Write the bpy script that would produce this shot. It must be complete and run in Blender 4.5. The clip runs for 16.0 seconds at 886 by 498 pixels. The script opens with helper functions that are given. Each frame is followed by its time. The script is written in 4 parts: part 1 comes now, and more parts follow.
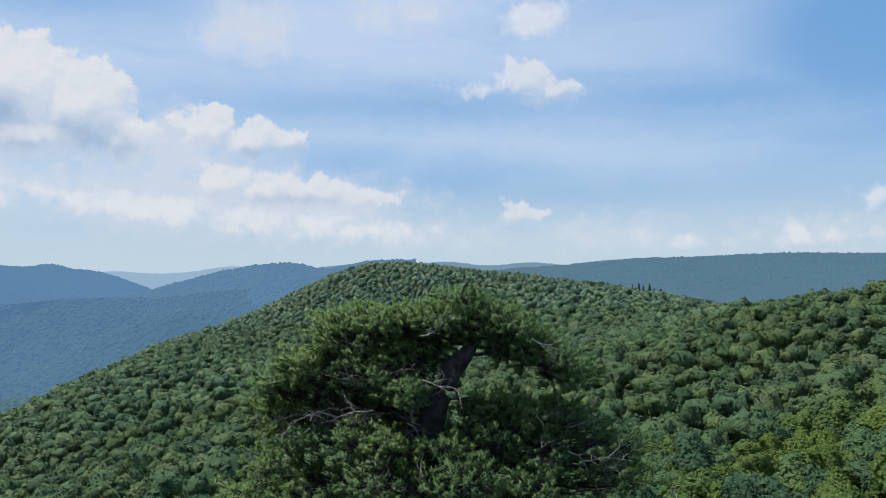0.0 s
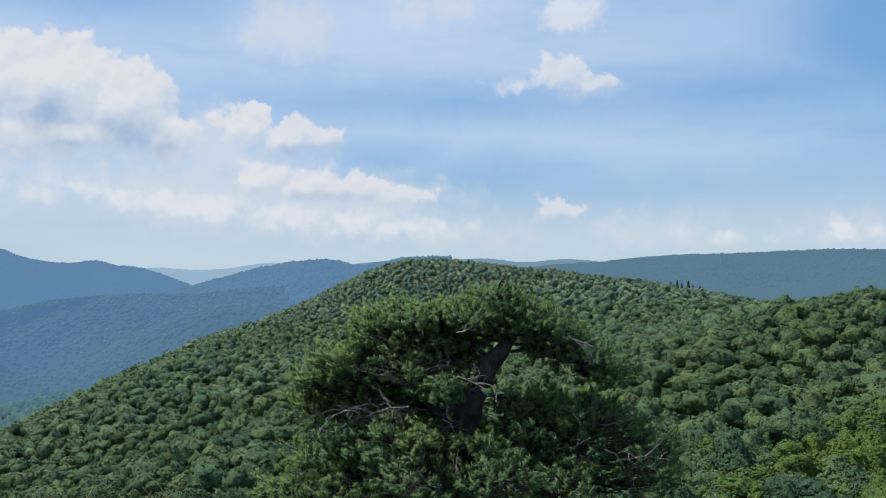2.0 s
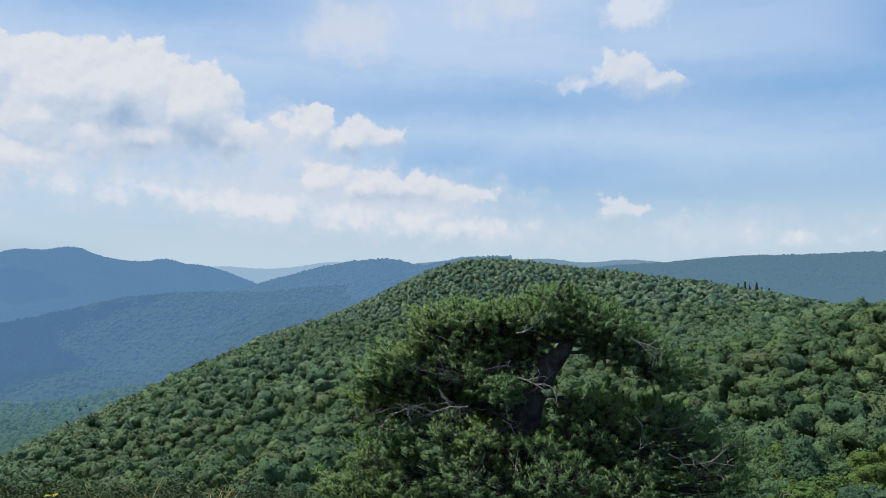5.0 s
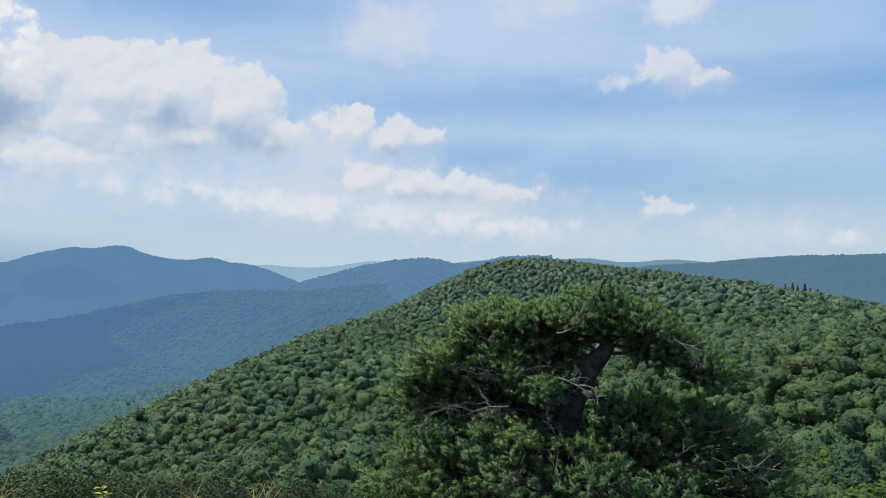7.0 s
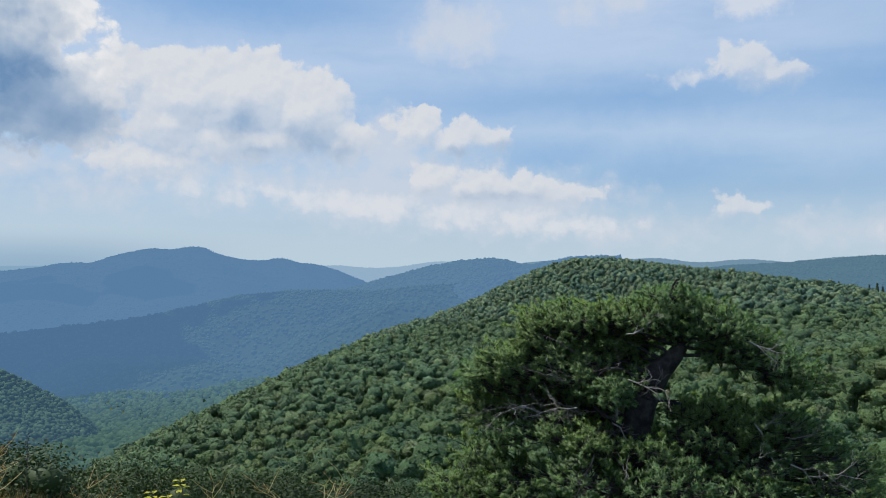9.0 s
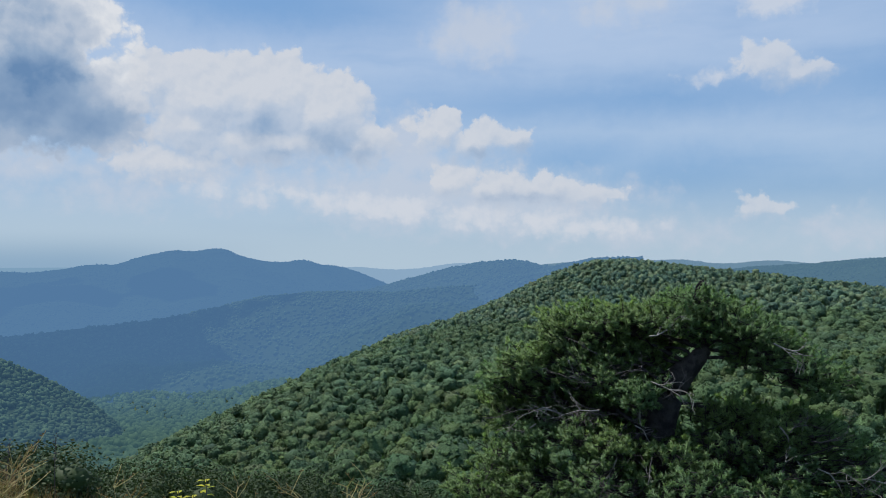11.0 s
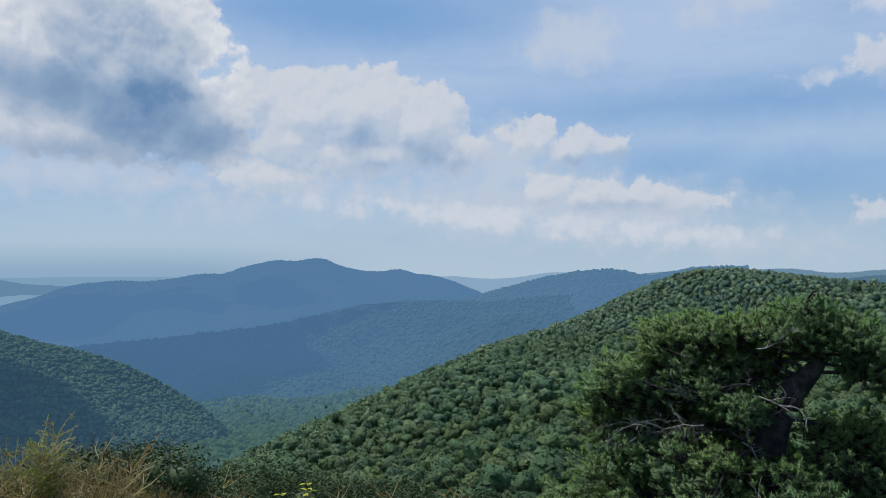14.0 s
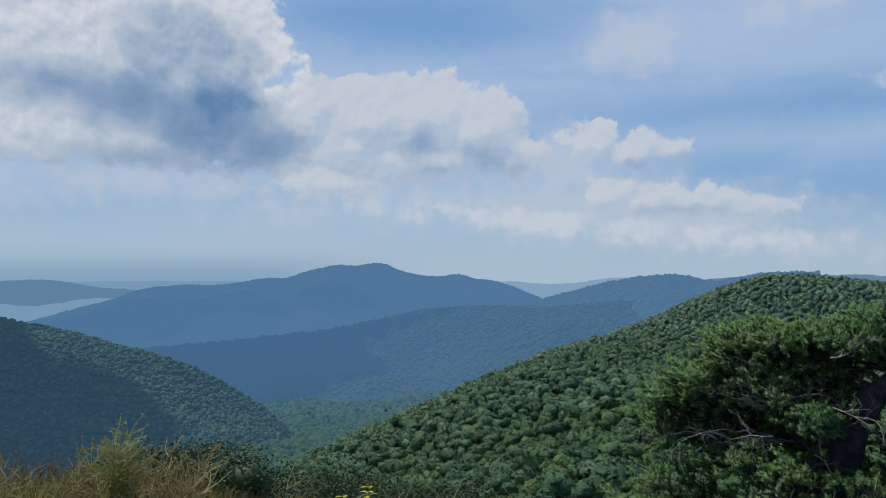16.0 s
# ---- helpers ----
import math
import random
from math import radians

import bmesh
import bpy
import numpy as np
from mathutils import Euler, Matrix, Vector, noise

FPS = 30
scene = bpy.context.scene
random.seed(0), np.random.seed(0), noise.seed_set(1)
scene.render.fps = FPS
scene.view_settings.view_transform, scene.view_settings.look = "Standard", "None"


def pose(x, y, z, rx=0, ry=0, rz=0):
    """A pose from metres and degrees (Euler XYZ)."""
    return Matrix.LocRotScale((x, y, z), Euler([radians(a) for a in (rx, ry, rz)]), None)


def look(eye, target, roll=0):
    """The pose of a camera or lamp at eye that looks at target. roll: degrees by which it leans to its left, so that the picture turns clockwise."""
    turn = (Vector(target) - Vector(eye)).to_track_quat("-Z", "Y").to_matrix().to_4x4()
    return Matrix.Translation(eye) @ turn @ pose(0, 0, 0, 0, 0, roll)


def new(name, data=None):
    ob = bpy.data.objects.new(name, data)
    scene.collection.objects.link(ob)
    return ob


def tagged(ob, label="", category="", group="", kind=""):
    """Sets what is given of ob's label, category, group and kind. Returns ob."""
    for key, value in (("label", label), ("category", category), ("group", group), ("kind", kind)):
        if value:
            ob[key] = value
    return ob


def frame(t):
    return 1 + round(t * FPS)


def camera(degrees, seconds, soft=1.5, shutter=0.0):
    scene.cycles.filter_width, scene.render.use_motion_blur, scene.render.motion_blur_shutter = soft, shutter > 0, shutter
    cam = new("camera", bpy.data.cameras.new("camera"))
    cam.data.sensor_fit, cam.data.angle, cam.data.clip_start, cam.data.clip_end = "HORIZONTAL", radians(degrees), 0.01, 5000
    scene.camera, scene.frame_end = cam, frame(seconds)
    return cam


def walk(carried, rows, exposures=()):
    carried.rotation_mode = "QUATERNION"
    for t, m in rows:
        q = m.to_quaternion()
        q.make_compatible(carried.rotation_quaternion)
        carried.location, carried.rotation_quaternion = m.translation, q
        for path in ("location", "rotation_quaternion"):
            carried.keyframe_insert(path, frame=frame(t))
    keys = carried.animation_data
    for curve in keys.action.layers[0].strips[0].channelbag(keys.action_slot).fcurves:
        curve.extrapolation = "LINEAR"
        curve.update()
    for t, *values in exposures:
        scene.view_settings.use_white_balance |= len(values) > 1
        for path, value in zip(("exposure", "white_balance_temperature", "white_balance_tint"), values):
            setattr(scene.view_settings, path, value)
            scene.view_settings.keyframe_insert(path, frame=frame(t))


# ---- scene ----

# ======================================================================
# camera: a hand-held pan to the left from an overlook, standing on one spot
# ======================================================================
cam = camera(61.2, 16.0, soft=0.5)
walk(cam, [
    (0.0, pose(0, 0, 0, 90.60, 0.00, 0.00)),
    (0.5, pose(0, 0, 0, 90.54, -0.01, 0.67)),
    (1.0, pose(0, 0, 0, 90.45, 0.01, 1.31)),
    (1.5, pose(0, 0, 0, 90.39, 0.00, 2.02)),
    (2.0, pose(0, 0, 0, 90.34, 0.00, 2.72)),
    (2.5, pose(0, 0, 0, 90.29, 0.00, 3.60)),
    (3.0, pose(0, 0, 0, 90.29, -0.03, 4.52)),
    (3.5, pose(0, 0, 0, 90.30, -0.05, 5.29)),
    (4.0, pose(0, 0, 0, 90.30, -0.12, 6.06)),
    (6.5, pose(0, 0, 0, 90.31, -0.28, 9.33)),
    (7.0, pose(0, 0, 0, 90.26, -0.33, 10.38)),
    (7.5, pose(0, 0, 0, 90.22, -0.31, 11.73)),
    (8.0, pose(0, 0, 0, 90.22, -0.25, 12.98)),
    (8.5, pose(-0.002, 0, 0, 90.21, -0.20, 14.35)),
    (9.0, pose(-0.005, 0, 0, 90.25, -0.18, 15.46)),
    (11.5, pose(-0.018, 0, 0, 90.46, -0.03, 18.26)),
    (12.0, pose(-0.021, 0, 0, 90.62, 0.00, 20.22)),
    (12.5, pose(-0.024, 0, 0, 90.73, 0.04, 21.20)),
    (13.0, pose(-0.026, 0, 0, 90.81, 0.02, 21.90)),
    (13.5, pose(-0.028, 0, 0, 90.87, 0.00, 22.82)),
    (14.0, pose(-0.030, 0, 0, 91.07, 0.00, 24.26)),
    (14.5, pose(-0.032, 0, 0, 91.14, -0.02, 24.99)),
    (15.0, pose(-0.034, 0, 0, 91.22, -0.06, 25.96)),
    (15.5, pose(-0.036, 0, 0, 91.34, -0.09, 27.36)),
    (16.0, pose(-0.038, 0, 0, 91.44, -0.11, 28.78)),
], exposures=[(0.0, 0.02, 6500, 10), (4.0, 0.02, 6500, 10), (9.0, -0.07, 6500, 10), (11.5, -0.22, 6250, 10), (13.5, -0.22, 6250, 10), (16.0, -0.36, 6100, 10)])

# ======================================================================
# sun and sky
# ======================================================================
SUN_LEFT, SUN_UP = 76.0, 60.0      # degrees left of north (+y), degrees up
SUN_DIR = Vector((-math.sin(radians(SUN_LEFT)) * math.cos(radians(SUN_UP)),
                  math.cos(radians(SUN_LEFT)) * math.cos(radians(SUN_UP)), math.sin(radians(SUN_UP))))
sun = new("sun", bpy.data.lights.new("sun", "SUN"))
sun.data.energy, sun.data.angle, sun.data.color = 4.5, radians(0.6), (1.0, 0.96, 0.90)
sun.matrix_world = look(SUN_DIR * 300, (0, 0, 0))


class Nodes:
    """Short calls for building a node tree."""

    def __init__(self, tree):
        self.tree = tree
        tree.nodes.clear()

    def add(self, kind, **sets):
        n = self.tree.nodes.new(kind)
        for key, value in sets.items():
            setattr(n, key, value)
        return n

    def link(self, a, b):
        self.tree.links.new(a, b)

    def feed(self, socket, value):
        if isinstance(value, bpy.types.NodeSocket):
            self.link(value, socket)
        else:
            socket.default_value = value

    def math(self, op, a, b=0.0, clamp=False):
        n = self.add("ShaderNodeMath", operation=op, use_clamp=clamp)
        self.feed(n.inputs[0], a)
        self.feed(n.inputs[1], b)
        return n.outputs[0]

    def vec(self, op, a, b=(0, 0, 0)):
        n = self.add("ShaderNodeVectorMath", operation=op)
        self.feed(n.inputs[0], a)
        self.feed(n.inputs[1], b)
        return n.outputs["Value"] if op in ("LENGTH", "DOT_PRODUCT") else n.outputs["Vector"]

    def noise(self, vector, scale, detail=4.0, rough=0.55, out="Fac"):
        n = self.add("ShaderNodeTexNoise")
        self.feed(n.inputs["Vector"], vector)
        n.inputs["Scale"].default_value, n.inputs["Detail"].default_value = scale, detail
        n.inputs["Roughness"].default_value = rough
        return n.outputs[out]

    def step(self, value, lo, hi, to_lo=0.0, to_hi=1.0):
        n = self.add("ShaderNodeMapRange", interpolation_type="SMOOTHSTEP")
        self.feed(n.inputs["Value"], value)
        n.inputs["From Min"].default_value, n.inputs["From Max"].default_value = lo, hi
        n.inputs["To Min"].default_value, n.inputs["To Max"].default_value = to_lo, to_hi
        return n.outputs["Result"]

    def mix(self, fac, a, b, blend="MIX"):
        n = self.add("ShaderNodeMix", data_type="RGBA", blend_type=blend)
        self.feed(n.inputs["Factor"], fac)
        for socket, v in ((n.inputs[6], a), (n.inputs[7], b)):
            self.feed(socket, v if isinstance(v, bpy.types.NodeSocket) else (*v, 1.0))
        return n.outputs[2]

    def ramp(self, fac, stops):
        n = self.add("ShaderNodeValToRGB")
        self.feed(n.inputs[0], fac)
        e = n.color_ramp.elements
        while len(e) < len(stops):
            e.new(0.5)
        for el, (p, c) in zip(e, stops):
            el.position, el.color = p, (*c, 1)
        return n.outputs[0]


def build_sky():
    world = bpy.data.worlds.new("summer_sky")
    world.use_nodes = True
    scene.world = world
    n = Nodes(world.node_tree)
    ray = n.add("ShaderNodeTexCoord").outputs["Generated"]
    sky = n.add("ShaderNodeTexSky", sky_type="NISHITA", sun_disc=False)
    sky.sun_elevation, sky.sun_rotation = radians(SUN_UP), radians(-SUN_LEFT)
    sky.altitude, sky.air_density, sky.dust_density, sky.ozone_density = 900, 1.0, 1.2, 1.5
    sep = n.add("ShaderNodeSeparateXYZ")
    n.link(ray, sep.inputs[0])
    left = n.math("MULTIPLY", n.math("ARCTAN2", n.math("MULTIPLY", sep.outputs[0], -1.0), sep.outputs[1]), 57.29578)
    up = n.math("MULTIPLY", n.math("ARCSINE", sep.outputs[2]), 57.29578)
    com = n.add("ShaderNodeCombineXYZ")
    n.link(left, com.inputs[0])
    n.link(up, com.inputs[1])
    place = com.outputs[0]                      # degrees left and up

    def swirl(scale, detail, rough, amount):
        return n.vec("MULTIPLY", n.vec("SUBTRACT", n.noise(place, scale, detail, rough, "Color"), (0.5, 0.5, 0.5)), amount)

    wob = swirl(0.28, 3.0, 0.5, (1.7, 1.1, 0.0))
    fine = swirl(0.9, 5.0, 0.6, (1.3, 1.1, 0.0))
    bent = n.vec("ADD", n.vec("ADD", place, wob), fine)

    def field(blobs, at=bent, blend=0.5):
        """How deep inside a bank of clouds a direction lies, in degrees."""
        total = None
        for a, e, w, h in blobs:
            d = n.vec("LENGTH", n.vec("MULTIPLY", n.vec("SUBTRACT", at, (a, e, 0)), (1 / w, 1 / h, 0)))
            d = n.math("MULTIPLY", n.math("SUBTRACT", 1.0, d), min(w, h))
            if total is None:
                total = d
            else:
                m = n.add("ShaderNodeMath", operation="SMOOTH_MAX")
                n.link(total, m.inputs[0])
                n.link(d, m.inputs[1])
                m.inputs[2].default_value = blend
                total = m.outputs[0]
        return total

    # left, up, half width, half height, all in degrees
    heap = [(34.6, 11.3, 4.4, 3.2), (29.8, 11.5, 4.4, 3.2), (25.8, 10.6, 3.2, 3.0), (35.4, 9.4, 3.0, 2.7), (23.2, 8.5, 2.1, 1.9), (29.8, 8.3, 7.6, 1.9), (36.9, 6.5, 3.6, 1.2), (38.2, 12.2, 2.0, 2.0),
            (17.4, 9.5, 2.0, 1.5), (14.3, 8.7, 2.5, 1.35), (11.9, 8.6, 1.5, 1.1),
            (16.2, 5.6, 2.0, 1.35), (13.2, 5.0, 2.4, 1.2), (9.6, 4.9, 2.5, 1.15), (6.6, 4.5, 2.1, 0.9), (4.4, 4.2, 1.3, 0.6),
            (-6.3, 13.4, 1.9, 1.25), (-8.4, 12.7, 1.9, 0.8), (-5.6, 3.55, 0.95, 0.6), (-7.2, 3.2, 1.3, 0.3)]
    low_heap = [(26.1, 4.3, 1.5, 0.5), (23.4, 3.8, 2.6, 0.6), (19.9, 3.5, 2.8, 0.8), (15.4, 2.9, 3.2, 0.8), (9.8, 2.8, 2.6, 0.65), (6.0, 2.0, 3.4, 0.55), (29.5, 4.6, 1.6, 0.35), (33.5, 4.7, 1.6, 0.3),
                (-3.4, 12.8, 1.7, 0.35), (-7.2, 17.7, 2.3, 1.3), (-18.1, 1.3, 1.1, 0.3), (-25.4, 1.8, 0.9, 0.6), (-26.9, 1.4, 1.6, 0.35), (-30.5, 3.9, 1.2, 0.5)]
    tower = [(49.0, 16.2, 8.6, 4.4), (43.5, 16.2, 2.9, 4.0), (40.6, 12.2, 2.6, 2.8), (55.6, 13.4, 11.0, 5.5), (65.0, 12.7, 9.4, 6.0), (47.8, 10.7, 8.6, 4.2), (42.0, 8.6, 4.4, 2.1), (56.2, 9.9, 14.0, 3.0), (72.0, 10.0, 12.0, 5.0), (51.0, 22.7, 9.4, 6.4), (62.0, 21.3, 13.0, 6.4)]
    wisp = [(14.5, 16.4, 2.8, 1.9), (22.0, 4.6, 4.6, 1.3), (19.7, 4.4, 7.0, 2.4), (29.0, 5.3, 7.0, 0.9), (39.6, 4.2, 4.0, 0.7), (2.6, 1.6, 4.0, 0.8), (3.2, 18.2, 2.6, 1.1), (-13.0, 1.7, 3.2, 0.7), (13.0, 3.8, 10.0, 2.2), (19.6, 7.8, 2.4, 2.6), (-27.0, 1.6, 3.0, 0.8), (52.0, 6.0, 12.0, 1.0)]
    clear = [(31.0, 18.6, 11.0, 2.4), (1.0, 11.4, 12.0, 1.0), (-1.0, 5.2, 7.0, 1.9), (-9.0, 4.5, 13.0, 1.2), (-31.0, 14.8, 8.0, 4.6), (-19.4, 11.5, 11.0, 1.0), (7.1, 7.0, 3.4, 0.9), (-45.0, 16.0, 14.0, 7.0)]
    under = [(61.5, 12.3, 4.0, 0.9), (55.9, 12.3, 4.0, 1.5), (51.2, 11.6, 5.2, 2.2), (46.2, 10.3, 5.4, 3.2), (42.2, 9.1, 4.8, 2.3), (38.2, 8.6, 2.4, 1.0), (44.5, 7.6, 6.2, 1.6), (50.5, 7.6, 7.0, 1.2), (58.5, 7.2, 7.0, 0.6)]
    body = [(48.3, 15.8, 4.6, 2.6), (45.2, 14.2, 3.0, 3.2), (30.5, 9.0, 1.7, 1.7), (25.2, 8.0, 3.0, 1.1), (29.2, 7.6, 2.0, 0.6), (13.2, 7.9, 2.2, 0.55), (11.0, 4.2, 3.0, 0.5)]

    def puffs(at, detail):
        """Round heads of cumulus, in degrees."""
        t = n.add("ShaderNodeTexVoronoi", feature="SMOOTH_F1", voronoi_dimensions="2D")
        n.link(n.vec("ADD", at, n.vec("MULTIPLY", fine, (0.8, 0.8, 0))), t.inputs["Vector"])
        t.inputs["Scale"].default_value, t.inputs["Detail"].default_value = 0.52, detail
        t.inputs["Roughness"].default_value, t.inputs["Smoothness"].default_value = 0.55, 0.5
        soft_part = n.math("SUBTRACT", n.noise(at, 0.42, detail + 2.0, 0.55), 0.5)
        return n.math("ADD", n.math("MULTIPLY", n.math("SUBTRACT", 0.86, t.outputs["Distance"]), 1.15), n.math("MULTIPLY", soft_part, 1.9))

    rag = puffs(place, 3.0)
    lit_rag = puffs(n.vec("ADD", place, (0.22, 0.42, 0.0)), 2.0)
    relief = n.math("SUBTRACT", rag, lit_rag)
    toward_sun = n.vec("ADD", bent, (0.35, 0.95, 0.0))
    heap_in, low_in, tower_in = field(heap), field(low_heap, blend=0.3), field(tower, blend=1.2)
    # a face that falls away towards the sun is bright and crisp, one under more cloud is grey and soft
    heap_top = n.math("SUBTRACT", heap_in, field(heap, toward_sun))
    heap_deep, tower_deep = n.math("ADD", n.math("ADD", heap_in, 0.30), n.math("MULTIPLY", rag, 0.8)), n.math("ADD", tower_in, n.math("MULTIPLY", rag, 1.2))
    tower_cover = n.step(tower_deep, -0.1, 0.75)
    crisp = n.math("MULTIPLY", n.step(heap_top, -0.45, 0.5), n.math("SUBTRACT", 1.0, n.math("MULTIPLY", tower_cover, 0.75)))
    heap_cover = n.math("ADD", n.math("MULTIPLY", n.step(heap_deep, 0.0, 0.5), crisp), n.math("MULTIPLY", n.step(heap_deep, -0.5, 1.3), n.math("MULTIPLY", n.math("SUBTRACT", 1.0, crisp), 0.85)))
    heap_cover = n.math("MULTIPLY", heap_cover, n.step(left, -4.0, 20.0, 0.74, 0.93))
    low_cover = n.math("MULTIPLY", n.step(n.math("ADD", low_in, n.math("MULTIPLY", rag, 0.8)), -0.45, 0.75), 0.62)
    thin = n.math("MULTIPLY", n.step(n.math("ADD", field(wisp), n.math("MULTIPLY", rag, 1.2)), -1.3, 1.4), 0.7)
    # broad shade, then the heads' own relief
    dark_base = n.math("MULTIPLY", n.step(n.math("ADD", field(under, blend=0.8), n.math("MULTIPLY", rag, 0.40)), -1.1, 2.2), 0.70)
    grey_body = n.math("MULTIPLY", n.step(n.math("ADD", field(body), n.math("MULTIPLY", rag, 0.9)), -0.6, 1.2), 0.34)
    heap_tone = n.math("ADD", n.step(heap_top, -0.8, 0.6, 0.74, 0.99), n.math("MULTIPLY", relief, 0.15))
    tower_tone = n.math("ADD", n.step(tower_in, 0.0, 3.0, 0.98, 0.88), n.math("MULTIPLY", relief, n.math("SUBTRACT", 0.20, n.math("MULTIPLY", dark_base, 0.16))))
    stops = [(0.0, (0.165, 0.29, 0.49)), (0.35, (0.32, 0.44, 0.61)), (0.75, (0.60, 0.66, 0.75)), (1.0, (0.765, 0.785, 0.825))]
    heap_colour = n.ramp(n.math("SUBTRACT", heap_tone, grey_body, clamp=True), stops[:-1] + [(1.0, (0.735, 0.757, 0.80))])
    tower_colour = n.ramp(n.math("SUBTRACT", n.math("SUBTRACT", tower_tone, grey_body), dark_base, clamp=True), stops[:-1] + [(1.0, (0.83, 0.845, 0.87))])
    # high veil of ice cloud, drawn out sideways, and the milky air over the horizon
    streak = n.noise(n.vec("MULTIPLY", n.vec("ADD", place, n.vec("MULTIPLY", wob, (0.9, 0.9, 0))), (0.035, 0.17, 0.0)), 1.0, 5.0, 0.55)
    veil = n.math("MULTIPLY", n.step(streak, 0.26, 0.56, 0.55, 0.95), n.step(n.math("ADD", field(clear), n.math("MULTIPLY", n.math("SUBTRACT", streak, 0.5), 3.0)), -2.4, 2.2, 1.0, 0.32))
    veil = n.math("MULTIPLY", veil, n.step(n.math("SUBTRACT", left, n.math("MULTIPLY", up, 0.9)), -48.0, -14.0, 0.5, 1.0))
    veil_colour = n.mix(n.step(up, 0.0, 18.0), (0.475, 0.635, 0.815), (0.51, 0.64, 0.845))
    low = n.step(up, -1.0, 8.0, 0.85, 0.0)
    blue = n.mix(0.7, n.vec("MULTIPLY", sky.outputs[0], (0.1, 0.1, 0.1)), (0.09, 0.35, 0.74))
    col = n.mix(veil, blue, veil_colour)
    col = n.mix(low, col, (0.525, 0.645, 0.73))
    # thicker blue haze lying over the lowland
    col = n.mix(n.math("MULTIPLY", n.step(up, 1.8, -0.9), n.step(left, 28.0, 44.0)), col, (0.32, 0.47, 0.62))
    col = n.mix(thin, col, (0.64, 0.69, 0.78))
    col = n.mix(low_cover, col, (0.80, 0.81, 0.84))
    col = n.mix(tower_cover, col, tower_colour)
    col = n.mix(heap_cover, col, heap_colour)
    bg = n.add("ShaderNodeBackground")
    n.link(n.vec("MULTIPLY", col, (10.0, 10.0, 10.0)), bg.inputs["Color"])
    bg.inputs["Strength"].default_value = 0.1
    out = n.add("ShaderNodeOutputWorld")
    n.link(bg.outputs[0], out.inputs["Surface"])


build_sky()


# ======================================================================
# materials
# ======================================================================
def material(name):
    m = bpy.data.materials.new(name)
    m.use_nodes = True
    return m, Nodes(m.node_tree)


def leaf_material(name, stops, gloss=0.6, through_light=0.25, speckle=0.2, leafy=0.0):
    """Foliage: the hue goes by tree, the lightness by clump, with light passing through the leaves."""
    m, n = material(name)
    tint = n.add("ShaderNodeAttribute", attribute_name="tint").outputs["Fac"]
    rnd = n.math("FRACT", n.math("ADD", tint, n.add("ShaderNodeObjectInfo").outputs["Random"]))
    geo = n.add("ShaderNodeNewGeometry")
    col = n.ramp(rnd, stops)
    pos = geo.outputs["Position"]
    patch = n.noise(pos, 0.012, 3.0)
    col = n.mix(n.step(patch, 0.35, 0.65), col, n.mix(0.35, col, (0.095, 0.135, 0.055)))
    v = n.math("ADD", 1.0 - speckle, n.math("MULTIPLY", geo.outputs["Random Per Island"], 2 * speckle))
    col = n.vec("MULTIPLY", col, n.vec("MULTIPLY", (1, 1, 1), n.add_value(v)))
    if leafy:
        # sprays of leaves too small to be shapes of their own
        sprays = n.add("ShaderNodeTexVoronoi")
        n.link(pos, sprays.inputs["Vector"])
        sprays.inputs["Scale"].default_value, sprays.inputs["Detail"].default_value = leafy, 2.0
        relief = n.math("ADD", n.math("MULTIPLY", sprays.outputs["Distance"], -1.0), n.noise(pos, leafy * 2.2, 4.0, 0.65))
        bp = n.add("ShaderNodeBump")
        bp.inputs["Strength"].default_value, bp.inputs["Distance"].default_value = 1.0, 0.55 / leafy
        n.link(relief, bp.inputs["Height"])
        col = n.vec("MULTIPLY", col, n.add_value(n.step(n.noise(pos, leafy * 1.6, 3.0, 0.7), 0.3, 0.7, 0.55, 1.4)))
    bsdf = n.add("ShaderNodeBsdfPrincipled")
    n.link(col, bsdf.inputs["Base Color"])
    if leafy:
        n.link(bp.outputs[0], bsdf.inputs["Normal"])
    bsdf.inputs["Roughness"].default_value = gloss
    bsdf.inputs["Specular IOR Level"].default_value = 0.2
    tr = n.add("ShaderNodeBsdfTranslucent")
    n.link(n.vec("MULTIPLY", col, (1.15, 1.3, 0.75)), tr.inputs["Color"])
    mixer = n.add("ShaderNodeMixShader")
    mixer.inputs[0].default_value = through_light
    n.link(bsdf.outputs[0], mixer.inputs[1])
    n.link(tr.outputs[0], mixer.inputs[2])
    out = n.add("ShaderNodeOutputMaterial")
    n.link(mixer.outputs[0], out.inputs["Surface"])
    return m


def _value(self, v):
    c = self.add("ShaderNodeCombineXYZ")
    for i in range(3):
        self.feed(c.inputs[i], v)
    return c.outputs[0]


Nodes.add_value = _value


